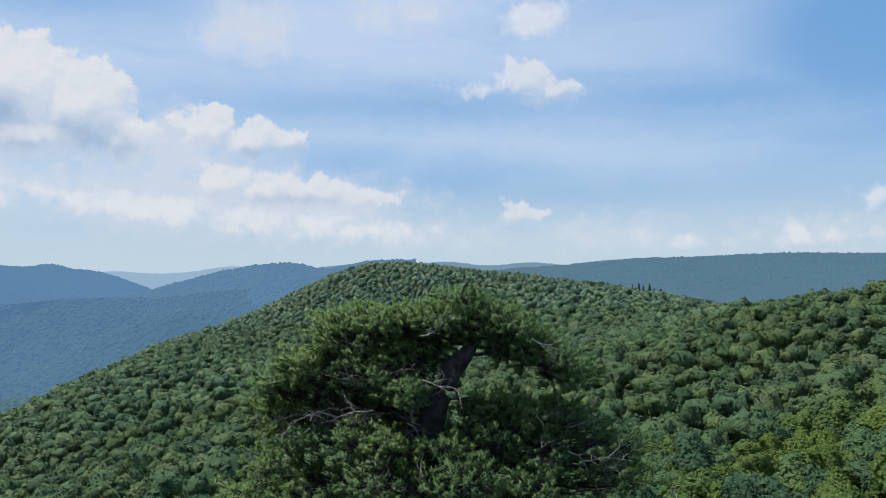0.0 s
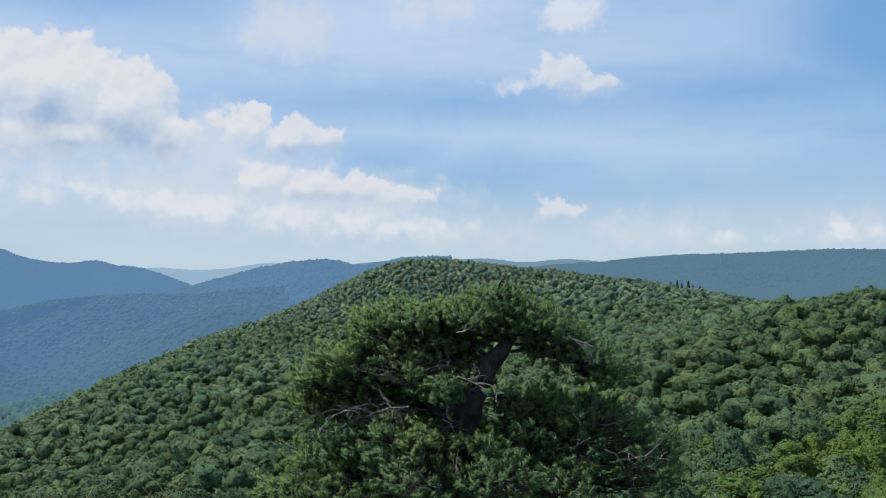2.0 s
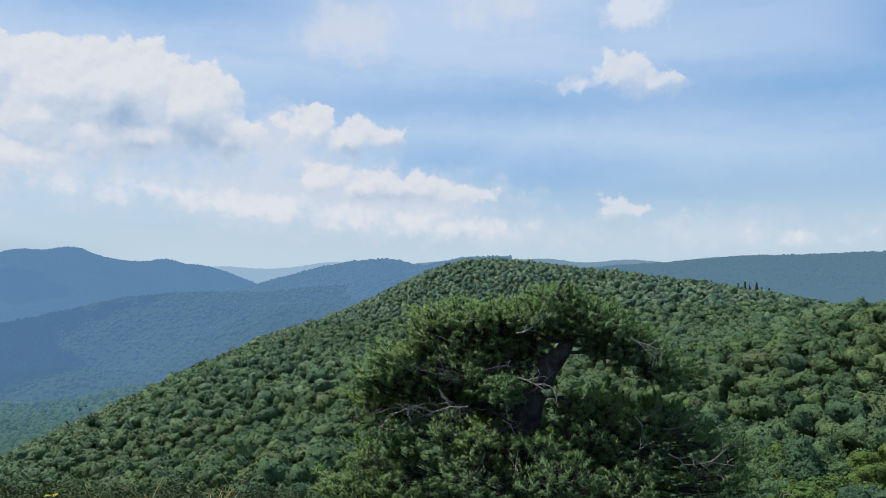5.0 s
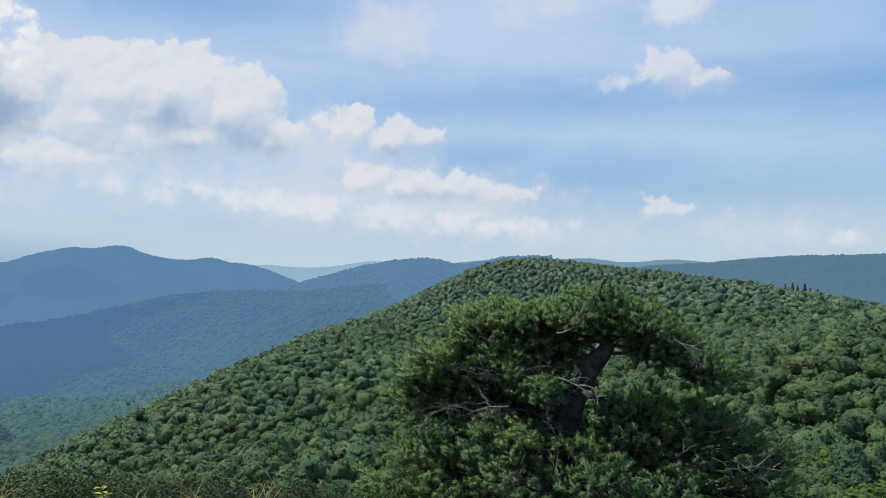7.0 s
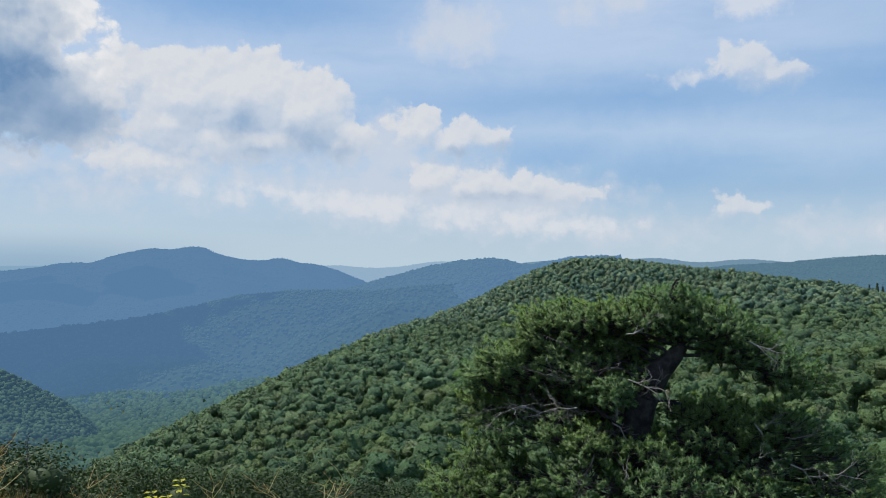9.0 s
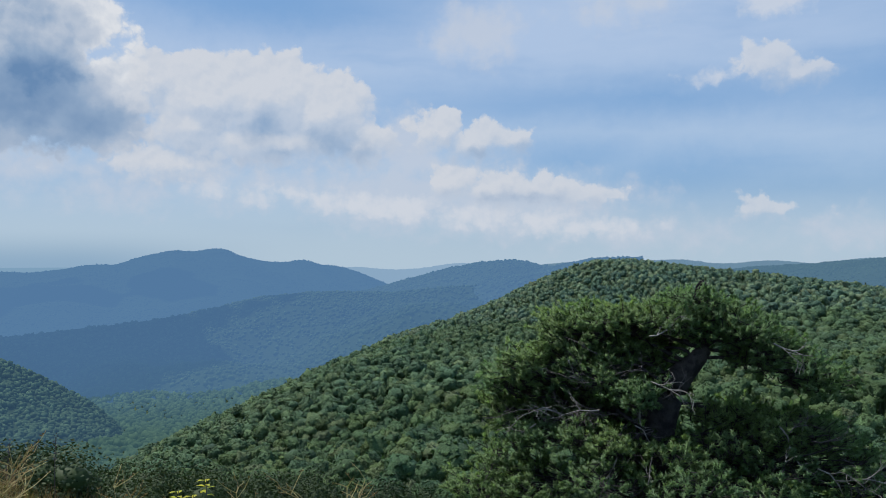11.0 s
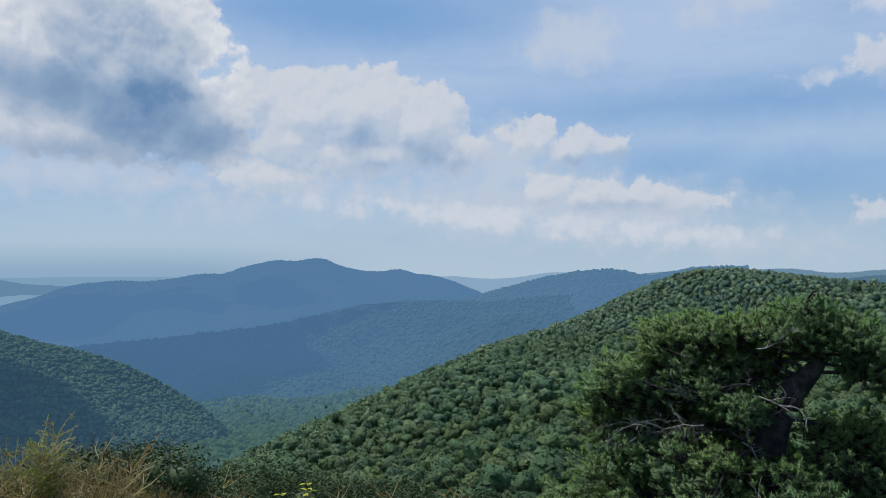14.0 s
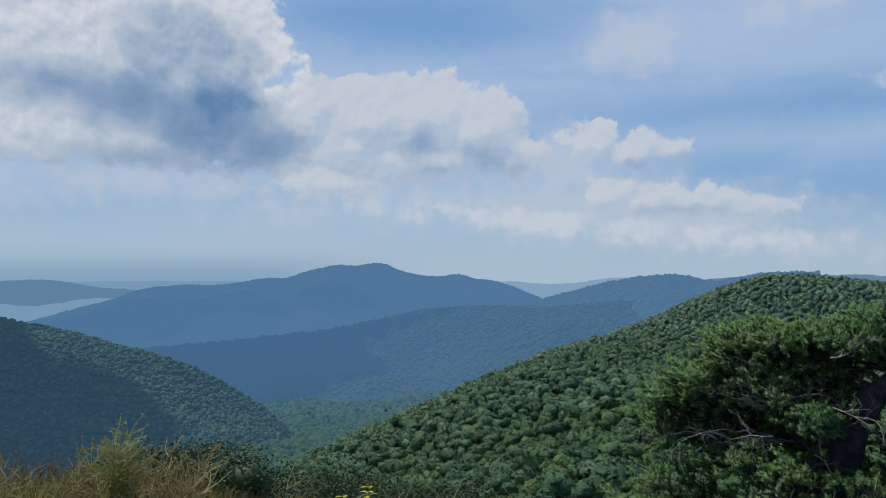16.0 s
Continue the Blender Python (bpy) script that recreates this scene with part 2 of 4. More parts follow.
def painted_haze_woods(name, leaf, air, amount, near_haze=None, span=(800, 1650)):
    """Wooded mountainside kilometres off: the summer haze before the canopy is painted in as emission, greener over the
    close end of the span if a near colour is given.
    """
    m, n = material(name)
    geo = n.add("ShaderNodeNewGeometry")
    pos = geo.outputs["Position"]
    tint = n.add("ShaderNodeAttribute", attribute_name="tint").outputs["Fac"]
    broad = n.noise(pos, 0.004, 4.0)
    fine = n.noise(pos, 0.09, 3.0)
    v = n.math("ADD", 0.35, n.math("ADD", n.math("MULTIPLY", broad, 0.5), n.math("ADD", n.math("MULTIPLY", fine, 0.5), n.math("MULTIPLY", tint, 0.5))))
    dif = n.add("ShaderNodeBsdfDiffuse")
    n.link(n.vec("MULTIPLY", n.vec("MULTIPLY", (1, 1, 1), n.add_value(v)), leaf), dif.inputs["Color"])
    # haze painted as emission: the woods themselves give off no light
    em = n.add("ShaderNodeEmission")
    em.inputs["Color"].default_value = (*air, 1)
    if near_haze:
        n.link(n.mix(n.step(n.vec("LENGTH", pos), *span), near_haze, air), em.inputs["Color"])
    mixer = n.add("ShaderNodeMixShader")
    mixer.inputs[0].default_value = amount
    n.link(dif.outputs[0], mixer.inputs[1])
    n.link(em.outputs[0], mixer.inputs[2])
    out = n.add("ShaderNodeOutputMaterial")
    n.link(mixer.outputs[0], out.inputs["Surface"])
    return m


def plain_material(name, a, b, scale, rough, bump=0.0, bump_scale=None, metal=0.0):
    m, n = material(name)
    co = n.add("ShaderNodeTexCoord").outputs["Object"]
    f = n.noise(co, scale, 6.0, 0.6)
    g = n.noise(co, scale * 9, 4.0, 0.6)
    col = n.mix(n.step(f, 0.35, 0.65), a, b)
    col = n.mix(n.step(g, 0.3, 0.75, 0.0, 0.5), col, [0.5 * c for c in a])
    bsdf = n.add("ShaderNodeBsdfPrincipled")
    n.link(col, bsdf.inputs["Base Color"])
    bsdf.inputs["Roughness"].default_value = rough
    bsdf.inputs["Specular IOR Level"].default_value = 0.25
    if bump:
        bp = n.add("ShaderNodeBump")
        bp.inputs["Strength"].default_value, bp.inputs["Distance"].default_value = 0.8, bump
        n.link(n.noise(co, bump_scale or scale * 4, 6.0, 0.65), bp.inputs["Height"])
        n.link(bp.outputs[0], bsdf.inputs["Normal"])
    out = n.add("ShaderNodeOutputMaterial")
    n.link(bsdf.outputs[0], out.inputs["Surface"])
    return m


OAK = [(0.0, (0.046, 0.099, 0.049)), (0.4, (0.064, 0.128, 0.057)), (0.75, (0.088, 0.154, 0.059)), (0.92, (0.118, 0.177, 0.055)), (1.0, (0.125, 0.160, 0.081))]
HICKORY = [(0.0, (0.080, 0.142, 0.030)), (0.6, (0.108, 0.172, 0.032)), (1.0, (0.128, 0.185, 0.036))]
# the same oaks farther off: distance haze put into paler, bluer leaf colours
HAZED_MID_OAK = [(0.0, (0.050, 0.104, 0.057)), (0.3, (0.070, 0.135, 0.070)), (0.6, (0.094, 0.164, 0.076)), (0.85, (0.122, 0.193, 0.077)), (1.0, (0.140, 0.187, 0.088))]
HAZED_HILL_OAK = [(0.0, (0.070, 0.135, 0.097)), (0.3, (0.098, 0.175, 0.112)), (0.6, (0.126, 0.206, 0.120)), (0.85, (0.160, 0.237, 0.122)), (1.0, (0.182, 0.231, 0.134))]
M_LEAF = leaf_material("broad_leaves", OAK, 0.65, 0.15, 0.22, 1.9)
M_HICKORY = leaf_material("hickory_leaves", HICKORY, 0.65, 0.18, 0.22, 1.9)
M_HILL_HAZE = leaf_material("hazed_hill_leaves", HAZED_HILL_OAK, 0.65, 0.12, 0.22, 1.3)
M_MID_HAZE = leaf_material("hazed_slope_leaves", HAZED_MID_OAK, 0.65, 0.12, 0.22, 1.5)
M_SHRUB = leaf_material("shrub_leaves", [(0.0, (0.025, 0.045, 0.016)), (1.0, (0.045, 0.068, 0.02))], 0.6, 0.12)
M_SPRUCE = leaf_material("spruce_needles", [(0.0, (0.018, 0.035, 0.018)), (1.0, (0.028, 0.045, 0.022))], 0.6, 0.1)
M_NEEDLE = leaf_material("pine_needles", [(0.0, (0.144, 0.238, 0.118)), (1.0, (0.192, 0.272, 0.108))], 0.5, 0.52, 0.4)
M_GRASS = leaf_material("dry_grass", [(0.0, (0.155, 0.072, 0.034)), (0.3, (0.24, 0.135, 0.062)), (0.55, (0.15, 0.105, 0.040)), (0.8, (0.105, 0.095, 0.032)), (1.0, (0.20, 0.08, 0.042))], 0.6, 0.35, 0.5)
M_WEED = leaf_material("weed_green", [(0.0, (0.22, 0.24, 0.05)), (0.6, (0.30, 0.30, 0.08)), (1.0, (0.42, 0.40, 0.22))], 0.55, 0.45)
M_YELLOW = leaf_material("yellow_leaf", [(0.0, (0.42, 0.42, 0.02)), (1.0, (0.50, 0.45, 0.03))], 0.5, 0.35, 0.2)
M_STRAW = leaf_material("straw_stems", [(0.0, (0.58, 0.49, 0.25)), (0.5, (0.50, 0.40, 0.19)), (1.0, (0.42, 0.27, 0.13))], 0.6, 0.35, 0.2)
M_BARK = plain_material("pine_bark", (0.024, 0.022, 0.023), (0.070, 0.062, 0.060), 7.0, 0.95, 0.05, 16.0)
M_GREYBARK = plain_material("grey_bark", (0.10, 0.09, 0.08), (0.17, 0.155, 0.14), 0.8, 0.9)
M_DEAD = plain_material("dead_wood", (0.22, 0.20, 0.185), (0.36, 0.33, 0.31), 12.0, 0.85, 0.004, 60.0)
M_TWIG = plain_material("dead_twigs", (0.085, 0.072, 0.070), (0.16, 0.14, 0.135), 9.0, 0.9)
M_EARTH = plain_material("forest_floor", (0.045, 0.080, 0.036), (0.065, 0.096, 0.044), 0.06, 0.95, 0.3, 0.8)


# ======================================================================
# building helpers
# ======================================================================
def mesh_of(name, verts, faces, mat, tint=None, smooth=False, normals=None):
    """A mesh from numpy arrays: points (n, 3) and triangles or quads (m, k)."""
    me = bpy.data.meshes.new(name)
    verts, faces = np.asarray(verts, np.float32), np.asarray(faces, np.int32)
    k = faces.shape[1]
    me.vertices.add(len(verts))
    me.vertices.foreach_set("co", verts.ravel())
    me.loops.add(faces.size)
    me.loops.foreach_set("vertex_index", faces.ravel())
    me.polygons.add(len(faces))
    me.polygons.foreach_set("loop_start", np.arange(0, faces.size, k, dtype=np.int32))
    me.update(calc_edges=True)
    if smooth:
        me.polygons.foreach_set("use_smooth", np.ones(len(faces), bool))
    if tint is not None:
        me.attributes.new("tint", "FLOAT", "POINT").data.foreach_set("value", np.asarray(tint, np.float32))
    if normals is not None:
        me.polygons.foreach_set("use_smooth", np.ones(len(faces), bool))
        me.normals_split_custom_set_from_vertices(np.asarray(normals, np.float32))
    me.materials.append(mat)
    return me


def part(name, me, parent, label=""):
    ob = new(name, me)
    ob.parent = parent
    return tagged(ob, label)


def thing(name, label, category, place=(0, 0, 0), group="", kind=""):
    ob = new(name)
    ob.location = place
    ob.empty_display_size = 0.2
    return tagged(ob, label, category, group, kind)


def join(pieces):
    """Joins lists of (points, faces) into one."""
    vs, fs, k = [], [], 0
    for v, f in pieces:
        vs.append(v)
        fs.append(np.asarray(f) + k)
        k += len(v)
    return np.concatenate(vs), np.concatenate(fs)


def tube(points, radii, sides=6):
    """A tapered round limb along points, in triangles."""
    p = np.asarray(points, float)
    t = np.gradient(p, axis=0)
    t /= np.linalg.norm(t, axis=1)[:, None] + 1e-9
    ref = np.where(np.abs(t[:, 2:3]) > 0.9, np.array([[1.0, 0, 0]]), np.array([[0, 0, 1.0]]))
    a = np.cross(t, ref)
    a /= np.linalg.norm(a, axis=1)[:, None] + 1e-9
    b = np.cross(t, a)
    ang = np.arange(sides) / sides * 2 * np.pi
    ring = a[:, None] * np.cos(ang)[None, :, None] + b[:, None] * np.sin(ang)[None, :, None]
    v = (p[:, None] + ring * np.asarray(radii, float)[:, None, None]).reshape(-1, 3)
    f = []
    for i in range(len(p) - 1):
        for j in range(sides):
            q = (i * sides + j, i * sides + (j + 1) % sides, (i + 1) * sides + (j + 1) % sides, (i + 1) * sides + j)
            f += [(q[0], q[1], q[2]), (q[0], q[2], q[3])]
    return v, np.array(f)


def fbm(x, y, scale, seed=0, octaves=4):
    """Smooth value noise on arrays, about -1 to 1."""
    total, amp = np.zeros_like(x, float), 1.0
    for o in range(octaves):
        u, w = x / scale * 2 ** o + 17.3 * (seed + o), y / scale * 2 ** o - 9.1 * (seed + 2 * o)
        iu, iw = np.floor(u), np.floor(w)
        fu, fw = u - iu, w - iw
        fu, fw = fu * fu * (3 - 2 * fu), fw * fw * (3 - 2 * fw)

        def h(a, b):
            s = np.sin(a * 127.1 + b * 311.7 + seed * 74.7) * 43758.5453
            return (s - np.floor(s)) * 2 - 1

        total += amp * ((h(iu, iw) * (1 - fu) + h(iu + 1, iw) * fu) * (1 - fw) + (h(iu, iw + 1) * (1 - fu) + h(iu + 1, iw + 1) * fu) * fw)
        amp *= 0.5
    return total / 1.6


def soft(x, lo, hi):
    u = np.clip((x - lo) / (hi - lo), 0, 1)
    return u * u * (3 - 2 * u)


# ======================================================================
# the land: a wooded hollow between the overlook, its ridge and the valley
# ======================================================================
TREE_TOP = 11.0
crest = [(-95, 875, -4), (-43, 899, -5), (43, 859, -16), (129, 790, -22), (194, 714, -26), (216, 613, -32), (195, 482, -27), (156, 325, -12), (147, 273, -9), (143, 241, -5)]
shoulder = [(-157, 735, -37), (-198, 577, -54), (-207, 460, -65), (-216, 375, -75), (-216, 300, -86), (-212, 239, -93)]
hollow = [(-100, 346, -51), (-105, 205, -61), (-58, 160, -47), (-77, 555, -44), (109, 457, -36), (45, 117, -33), (57, 106, -27), (83, 214, -32), (37, 227, -42), (-9, 140, -42), (50, 397, -43), (104, 194, -24), (-133, 302, -67)]
valley = [(-1028, 1092, -240), (-805, 1083, -230), (-631, 710, -203), (-556, 575, -182), (-680, 989, -225), (-420, 800, -185), (-598, 501, -188), (-573, 401, -176), (-380, 560, -160), (-330, 330, -130), (-420, 300, -165), (-280, 1000, -130), (-150, 1050, -60), (60, 1050, -55), (300, 800, -70), (330, 500, -60), (260, 250, -20)]
KNOTS = np.array(crest + shoulder + hollow + valley, float) - np.array([0, 0, TREE_TOP + 3.0])


def spline_weights(k):
    """Thin-plate spline through the knots."""
    n = len(k)
    d = np.linalg.norm(k[:, None, :2] - k[None, :, :2], axis=2)
    a = np.zeros((n + 3, n + 3))
    a[:n, :n] = d * d * np.log(d + 1e-9) + np.eye(n) * 900.0
    a[:n, n], a[:n, n + 1:] = 1, k[:, :2]
    a[n, :n], a[n + 1:, :n] = 1, k[:, :2].T
    return np.linalg.solve(a, np.concatenate([k[:, 2], np.zeros(3)]))


SPLINE = spline_weights(KNOTS)


def ground_height(x, y):
    x, y = np.asarray(x, float), np.asarray(y, float)
    d = np.sqrt((x[..., None] - KNOTS[:, 0]) ** 2 + (y[..., None] - KNOTS[:, 1]) ** 2)
    z = (d * d * np.log(d + 1e-9)) @ SPLINE[:len(KNOTS)] + SPLINE[-3] + SPLINE[-2] * x + SPLINE[-1] * y
    w = 1 - soft(d.min(axis=-1), 170, 420)
    z = w * z + (1 - w) * -262.0
    r = np.hypot(x, y)
    z = z + 2.2 * fbm(x, y, 60, 3) * soft(r, 60, 140)
    # the bald of the overlook, level underfoot and steep beyond its lip
    bald = -1.66 - 0.56 * np.logaddexp(0, (r - 5.4) * 1.6) / 1.6 + 0.07 * fbm(x, y, 2.2, 8)
    side = np.degrees(np.arctan2(-x, y))
    bald = bald + 0.36 * soft(side, 36, 50) * (1 - soft(side, 85, 130)) * soft(r, 2.0, 4.2) * (1 - soft(r, 5.6, 8.0))
    k = soft(r, 22, 85)
    return (1 - k) * bald + k * z


def build_ground():
    radii = np.concatenate([np.linspace(0.0, 12, 26), np.geomspace(12.8, 1300, 110), np.geomspace(1400, 4900, 16)])
    ang = np.linspace(0, 2 * np.pi, 241)[:-1]
    rr, aa = np.meshgrid(radii, ang, indexing="ij")
    x, y = rr * np.sin(aa), rr * np.cos(aa)
    z = ground_height(x, y)
    v = np.stack([x, y, z], -1).reshape(-1, 3)
    m, n = len(radii), len(ang)
    i, j = np.meshgrid(np.arange(m - 1), np.arange(n), indexing="ij")
    jn = (j + 1) % n
    f = np.stack([i * n + j, i * n + jn, (i + 1) * n + jn, (i + 1) * n + j], -1).reshape(-1, 4)[:, ::-1]
    tagged(new("ground", mesh_of("ground", v, f, M_EARTH, smooth=True)), "green undergrowth on mountain ground falling to a wooded valley", "ground", kind="structure")


build_ground()

# ======================================================================
# broad-leaved trees
# ======================================================================
ICO = (1 + 5 ** 0.5) / 2
ICO_V = np.array([(-1, ICO, 0), (1, ICO, 0), (-1, -ICO, 0), (1, -ICO, 0), (0, -1, ICO), (0, 1, ICO), (0, -1, -ICO), (0, 1, -ICO), (ICO, 0, -1), (ICO, 0, 1), (-ICO, 0, -1), (-ICO, 0, 1)])
ICO_V = ICO_V / np.linalg.norm(ICO_V[0])
ICO_F = np.array([(0, 11, 5), (0, 5, 1), (0, 1, 7), (0, 7, 10), (0, 10, 11), (1, 5, 9), (5, 11, 4), (11, 10, 2), (10, 7, 6), (7, 1, 8)]
                 + [(3, 9, 4), (3, 4, 2), (3, 2, 6), (3, 6, 8), (3, 8, 9), (4, 9, 5), (2, 4, 11), (6, 2, 10), (8, 6, 7), (9, 8, 1)])


def unit(a):
    return a / (np.linalg.norm(a, axis=-1, keepdims=True) + 1e-9)


def leaf_clumps(rng, centres, normals, size):
    """A ragged, folded spray of leaves at each centre: four points, two triangles."""
    n = len(centres)
    side = unit(np.cross(normals, rng.normal(size=(n, 3))))
    other = np.cross(normals, side)
    s = size * rng.uniform(0.65, 1.35, (n, 1))
    a = centres + side * s * rng.uniform(0.4, 0.7, (n, 1)) + normals * s * rng.uniform(-0.15, 0.2, (n, 1))
    b = centres + other * s * rng.uniform(0.35, 0.6, (n, 1)) - normals * s * 0.15
    c = centres - side * s * rng.uniform(0.4, 0.7, (n, 1)) + normals * s * rng.uniform(-0.2, 0.25, (n, 1))
    d = centres - other * s * rng.uniform(0.35, 0.6, (n, 1)) - normals * s * 0.15
    v = np.stack([a, b, c, d], 1).reshape(-1, 3)
    i = np.arange(n)[:, None] * 4
    f = np.concatenate([i + np.array([[0, 1, 2]]), i + np.array([[0, 2, 3]])], 0)
    return v, f


def facing(v, f, nv):
    """Turns every leaf so that its upper side looks along its normal."""
    g = np.cross(v[f[:, 1]] - v[f[:, 0]], v[f[:, 2]] - v[f[:, 0]])
    flip = (g * nv[f[:, 0]]).sum(axis=1) < 0
    f[flip] = f[flip][:, ::-1]
    return v, f


def leaf_puffs(rng, centres, normals, size, sides):
    """A small tent of foliage at each centre, rounded by its normals."""
    n = len(centres)
    u = unit(np.cross(normals, rng.normal(size=(n, 3))))
    w = np.cross(normals, u)
    s = size * rng.uniform(0.6, 1.4, (n, 1))
    v, nv = [centres + normals * s * rng.uniform(0.35, 0.75, (n, 1))], [normals]
    for k in range(sides):
        a = 2 * np.pi * (k + rng.uniform(-0.3, 0.3, (n, 1))) / sides
        out = u * np.cos(a) + w * np.sin(a)
        v.append(centres + out * s * rng.uniform(0.7, 1.3, (n, 1)) - normals * s * rng.uniform(0.0, 0.5, (n, 1)))
        nv.append(unit(normals * 0.45 + out * 0.8))
    m = sides + 1
    i = np.arange(n)[:, None] * m
    f = np.concatenate([i + np.array([[0, 1 + k, 1 + (k + 1) % sides]]) for k in range(sides)])
    return np.stack(v, 1).reshape(-1, 3), f, np.stack(nv, 1).reshape(-1, 3)


def ball(level):
    """A sphere of triangles, halved that many times from the icosahedron."""
    v, f = [tuple(p) for p in ICO_V], [tuple(t) for t in ICO_F]
    for q in range(level):
        mid, g = {}, []

        def half(i, j):
            key = (min(i, j), max(i, j))
            if key not in mid:
                m = np.add(v[i], v[j])
                v.append(tuple(m / np.linalg.norm(m)))
                mid[key] = len(v) - 1
            return mid[key]

        for i, j, k in f:
            x, y, z = half(i, j), half(j, k), half(k, i)
            g += [(i, x, z), (j, y, x), (k, z, y), (x, y, z)]
        f = g
    return np.array(v), np.array(f)


BALLS = [ball(q) for q in range(4)]


def hull_normals(v, f):
    g = np.cross(v[f[:, 1]] - v[f[:, 0]], v[f[:, 2]] - v[f[:, 0]])
    nv = np.zeros_like(v)
    for k in range(3):
        np.add.at(nv, f[:, k], g)
    return unit(nv)


def crown_shape(rng, level, lobes, puffs, size, sides, rough):
    """A crown about 8 m across and 7 m deep, its top near 11 m: a billowing skin over rounded boughs, with puffs of leaves on it."""
    heart = np.array([rng.uniform(-0.3, 0.3), rng.uniform(-0.3, 0.3), 6.6])
    i = np.arange(lobes) + 0.5
    up, turn = 1 - 1.25 * i / lobes, 2.39996 * i + rng.uniform(0, 6.28)
    flat = np.sqrt(np.clip(1 - up * up, 0, 1))
    way = np.stack([flat * np.cos(turn), flat * np.sin(turn), up], 1) + rng.normal(size=(lobes, 3)) * 0.16
    boughs = way * np.array([2.3, 2.3, 2.7]) * rng.uniform(0.72, 1.15, (lobes, 1))
    rad = rng.uniform(0.7, 1.65, lobes)
    d, f = BALLS[level]
    along = d @ boughs.T
    inside = along ** 2 - (boughs ** 2).sum(axis=1) + rad ** 2
    out = np.where(inside > 0, along + np.sqrt(np.maximum(inside, 0)), 0).max(axis=1)
    r = np.maximum(out, 1.6) * rng.uniform(0.84, 0.98, len(d))
    v = heart + d * r[:, None]
    f = f[d[f][:, :, 2].mean(axis=1) > -0.55]
    nv = hull_normals(v, f)
    pick = f[rng.integers(0, len(f), puffs)]
    w = rng.dirichlet((1, 1, 1), puffs)[:, :, None]
    pos, nrm = (v[pick] * w).sum(axis=1), unit((nv[pick] * w).sum(axis=1))
    pv, pf, pn = leaf_puffs(rng, pos + nrm * size * rng.uniform(-0.1, 0.9, (puffs, 1)), unit(nrm + rng.normal(size=(puffs, 3)) * rough), size, sides)
    v, f = join([(v, f), (pv, pf)])
    nv = np.concatenate([nv, pn])
    return (*facing(v, f, nv), nv)


def trunk_shape(rng, limbs, sides=6):
    lean = rng.uniform(-0.4, 0.4, 2)
    pts = [(0, 0, -0.8), (lean[0] * 0.3, lean[1] * 0.3, 2.5), (lean[0], lean[1], 6.5), (lean[0] * 1.4, lean[1] * 1.4, 9.0)]
    pieces = [tube(pts, [0.26, 0.2, 0.13, 0.03], sides)]
    for i in range(limbs):
        a = i * 2.4 + rng.uniform(-0.3, 0.3)
        h = rng.uniform(3.6, 6.0)
        e = np.array([2.4 * np.cos(a), 2.4 * np.sin(a), h + rng.uniform(1.2, 2.4)])
        s = np.array([lean[0] * h / 6.5, lean[1] * h / 6.5, h])
        pieces.append(tube([s, (s + e) / 2 + np.array([0, 0, -0.2]), e], [0.1, 0.07, 0.02], 4))
    return join(pieces)


def forest_places():
    rng = np.random.default_rng(5)
    step = 6.3
    gx, gy = np.meshgrid(np.arange(-430, 260, step), np.arange(-30, 925, step))
    x = (gx + rng.uniform(-2.8, 2.8, gx.shape)).ravel()
    y = (gy + rng.uniform(-2.8, 2.8, gx.shape)).ravel()
    r, a = np.hypot(x, y), np.degrees(np.arctan2(-x, y))
    keep = (r > 92) & (r < 960) & (a > -34) & (a < 66) & (x > -290)
    x, y, r = x[keep], y[keep], r[keep]
    z = ground_height(x, y)
    steep = z + 13.5 > -0.37 * r          # the woods begin where the slope eases
    x, y, z, r = x[steep], y[steep], z[steep], r[steep]
    o = np.argsort(r)
    return x[o], y[o], z[o], r[o], rng


def scatter(variants, x, y, z, scale, high, spin, tint, rng):
    """Joins many turned and scaled copies of a few shapes into one set of arrays."""
    vs, fs, ts, ns, k = [], [], [], [], 0
    which = rng.integers(0, len(variants), len(x))
    for i, (v, f, nv) in enumerate(variants):
        m = which == i
        n = m.sum()
        if not n:
            continue
        c, s = np.cos(spin[m])[:, None], np.sin(spin[m])[:, None]
        p = np.empty((n, len(v), 3), np.float32)
        p[:, :, 0] = (v[:, 0] * c - v[:, 1] * s) * scale[m][:, None] + x[m][:, None]
        p[:, :, 1] = (v[:, 0] * s + v[:, 1] * c) * scale[m][:, None] + y[m][:, None]
        p[:, :, 2] = v[:, 2] * high[m][:, None] + z[m][:, None]
        q = np.empty((n, len(v), 3), np.float32)
        q[:, :, 0], q[:, :, 1], q[:, :, 2] = nv[:, 0] * c - nv[:, 1] * s, nv[:, 0] * s + nv[:, 1] * c, nv[:, 2]
        ns.append(q.reshape(-1, 3))
        vs.append(p.reshape(-1, 3))
        fs.append((f[None] + (np.arange(n) * len(v))[:, None, None]).reshape(-1, 3) + k)
        ts.append(np.repeat(tint[m], len(v)))
        k += n * len(v)
    return np.concatenate(vs), np.concatenate(fs), np.concatenate(ts), np.concatenate(ns)


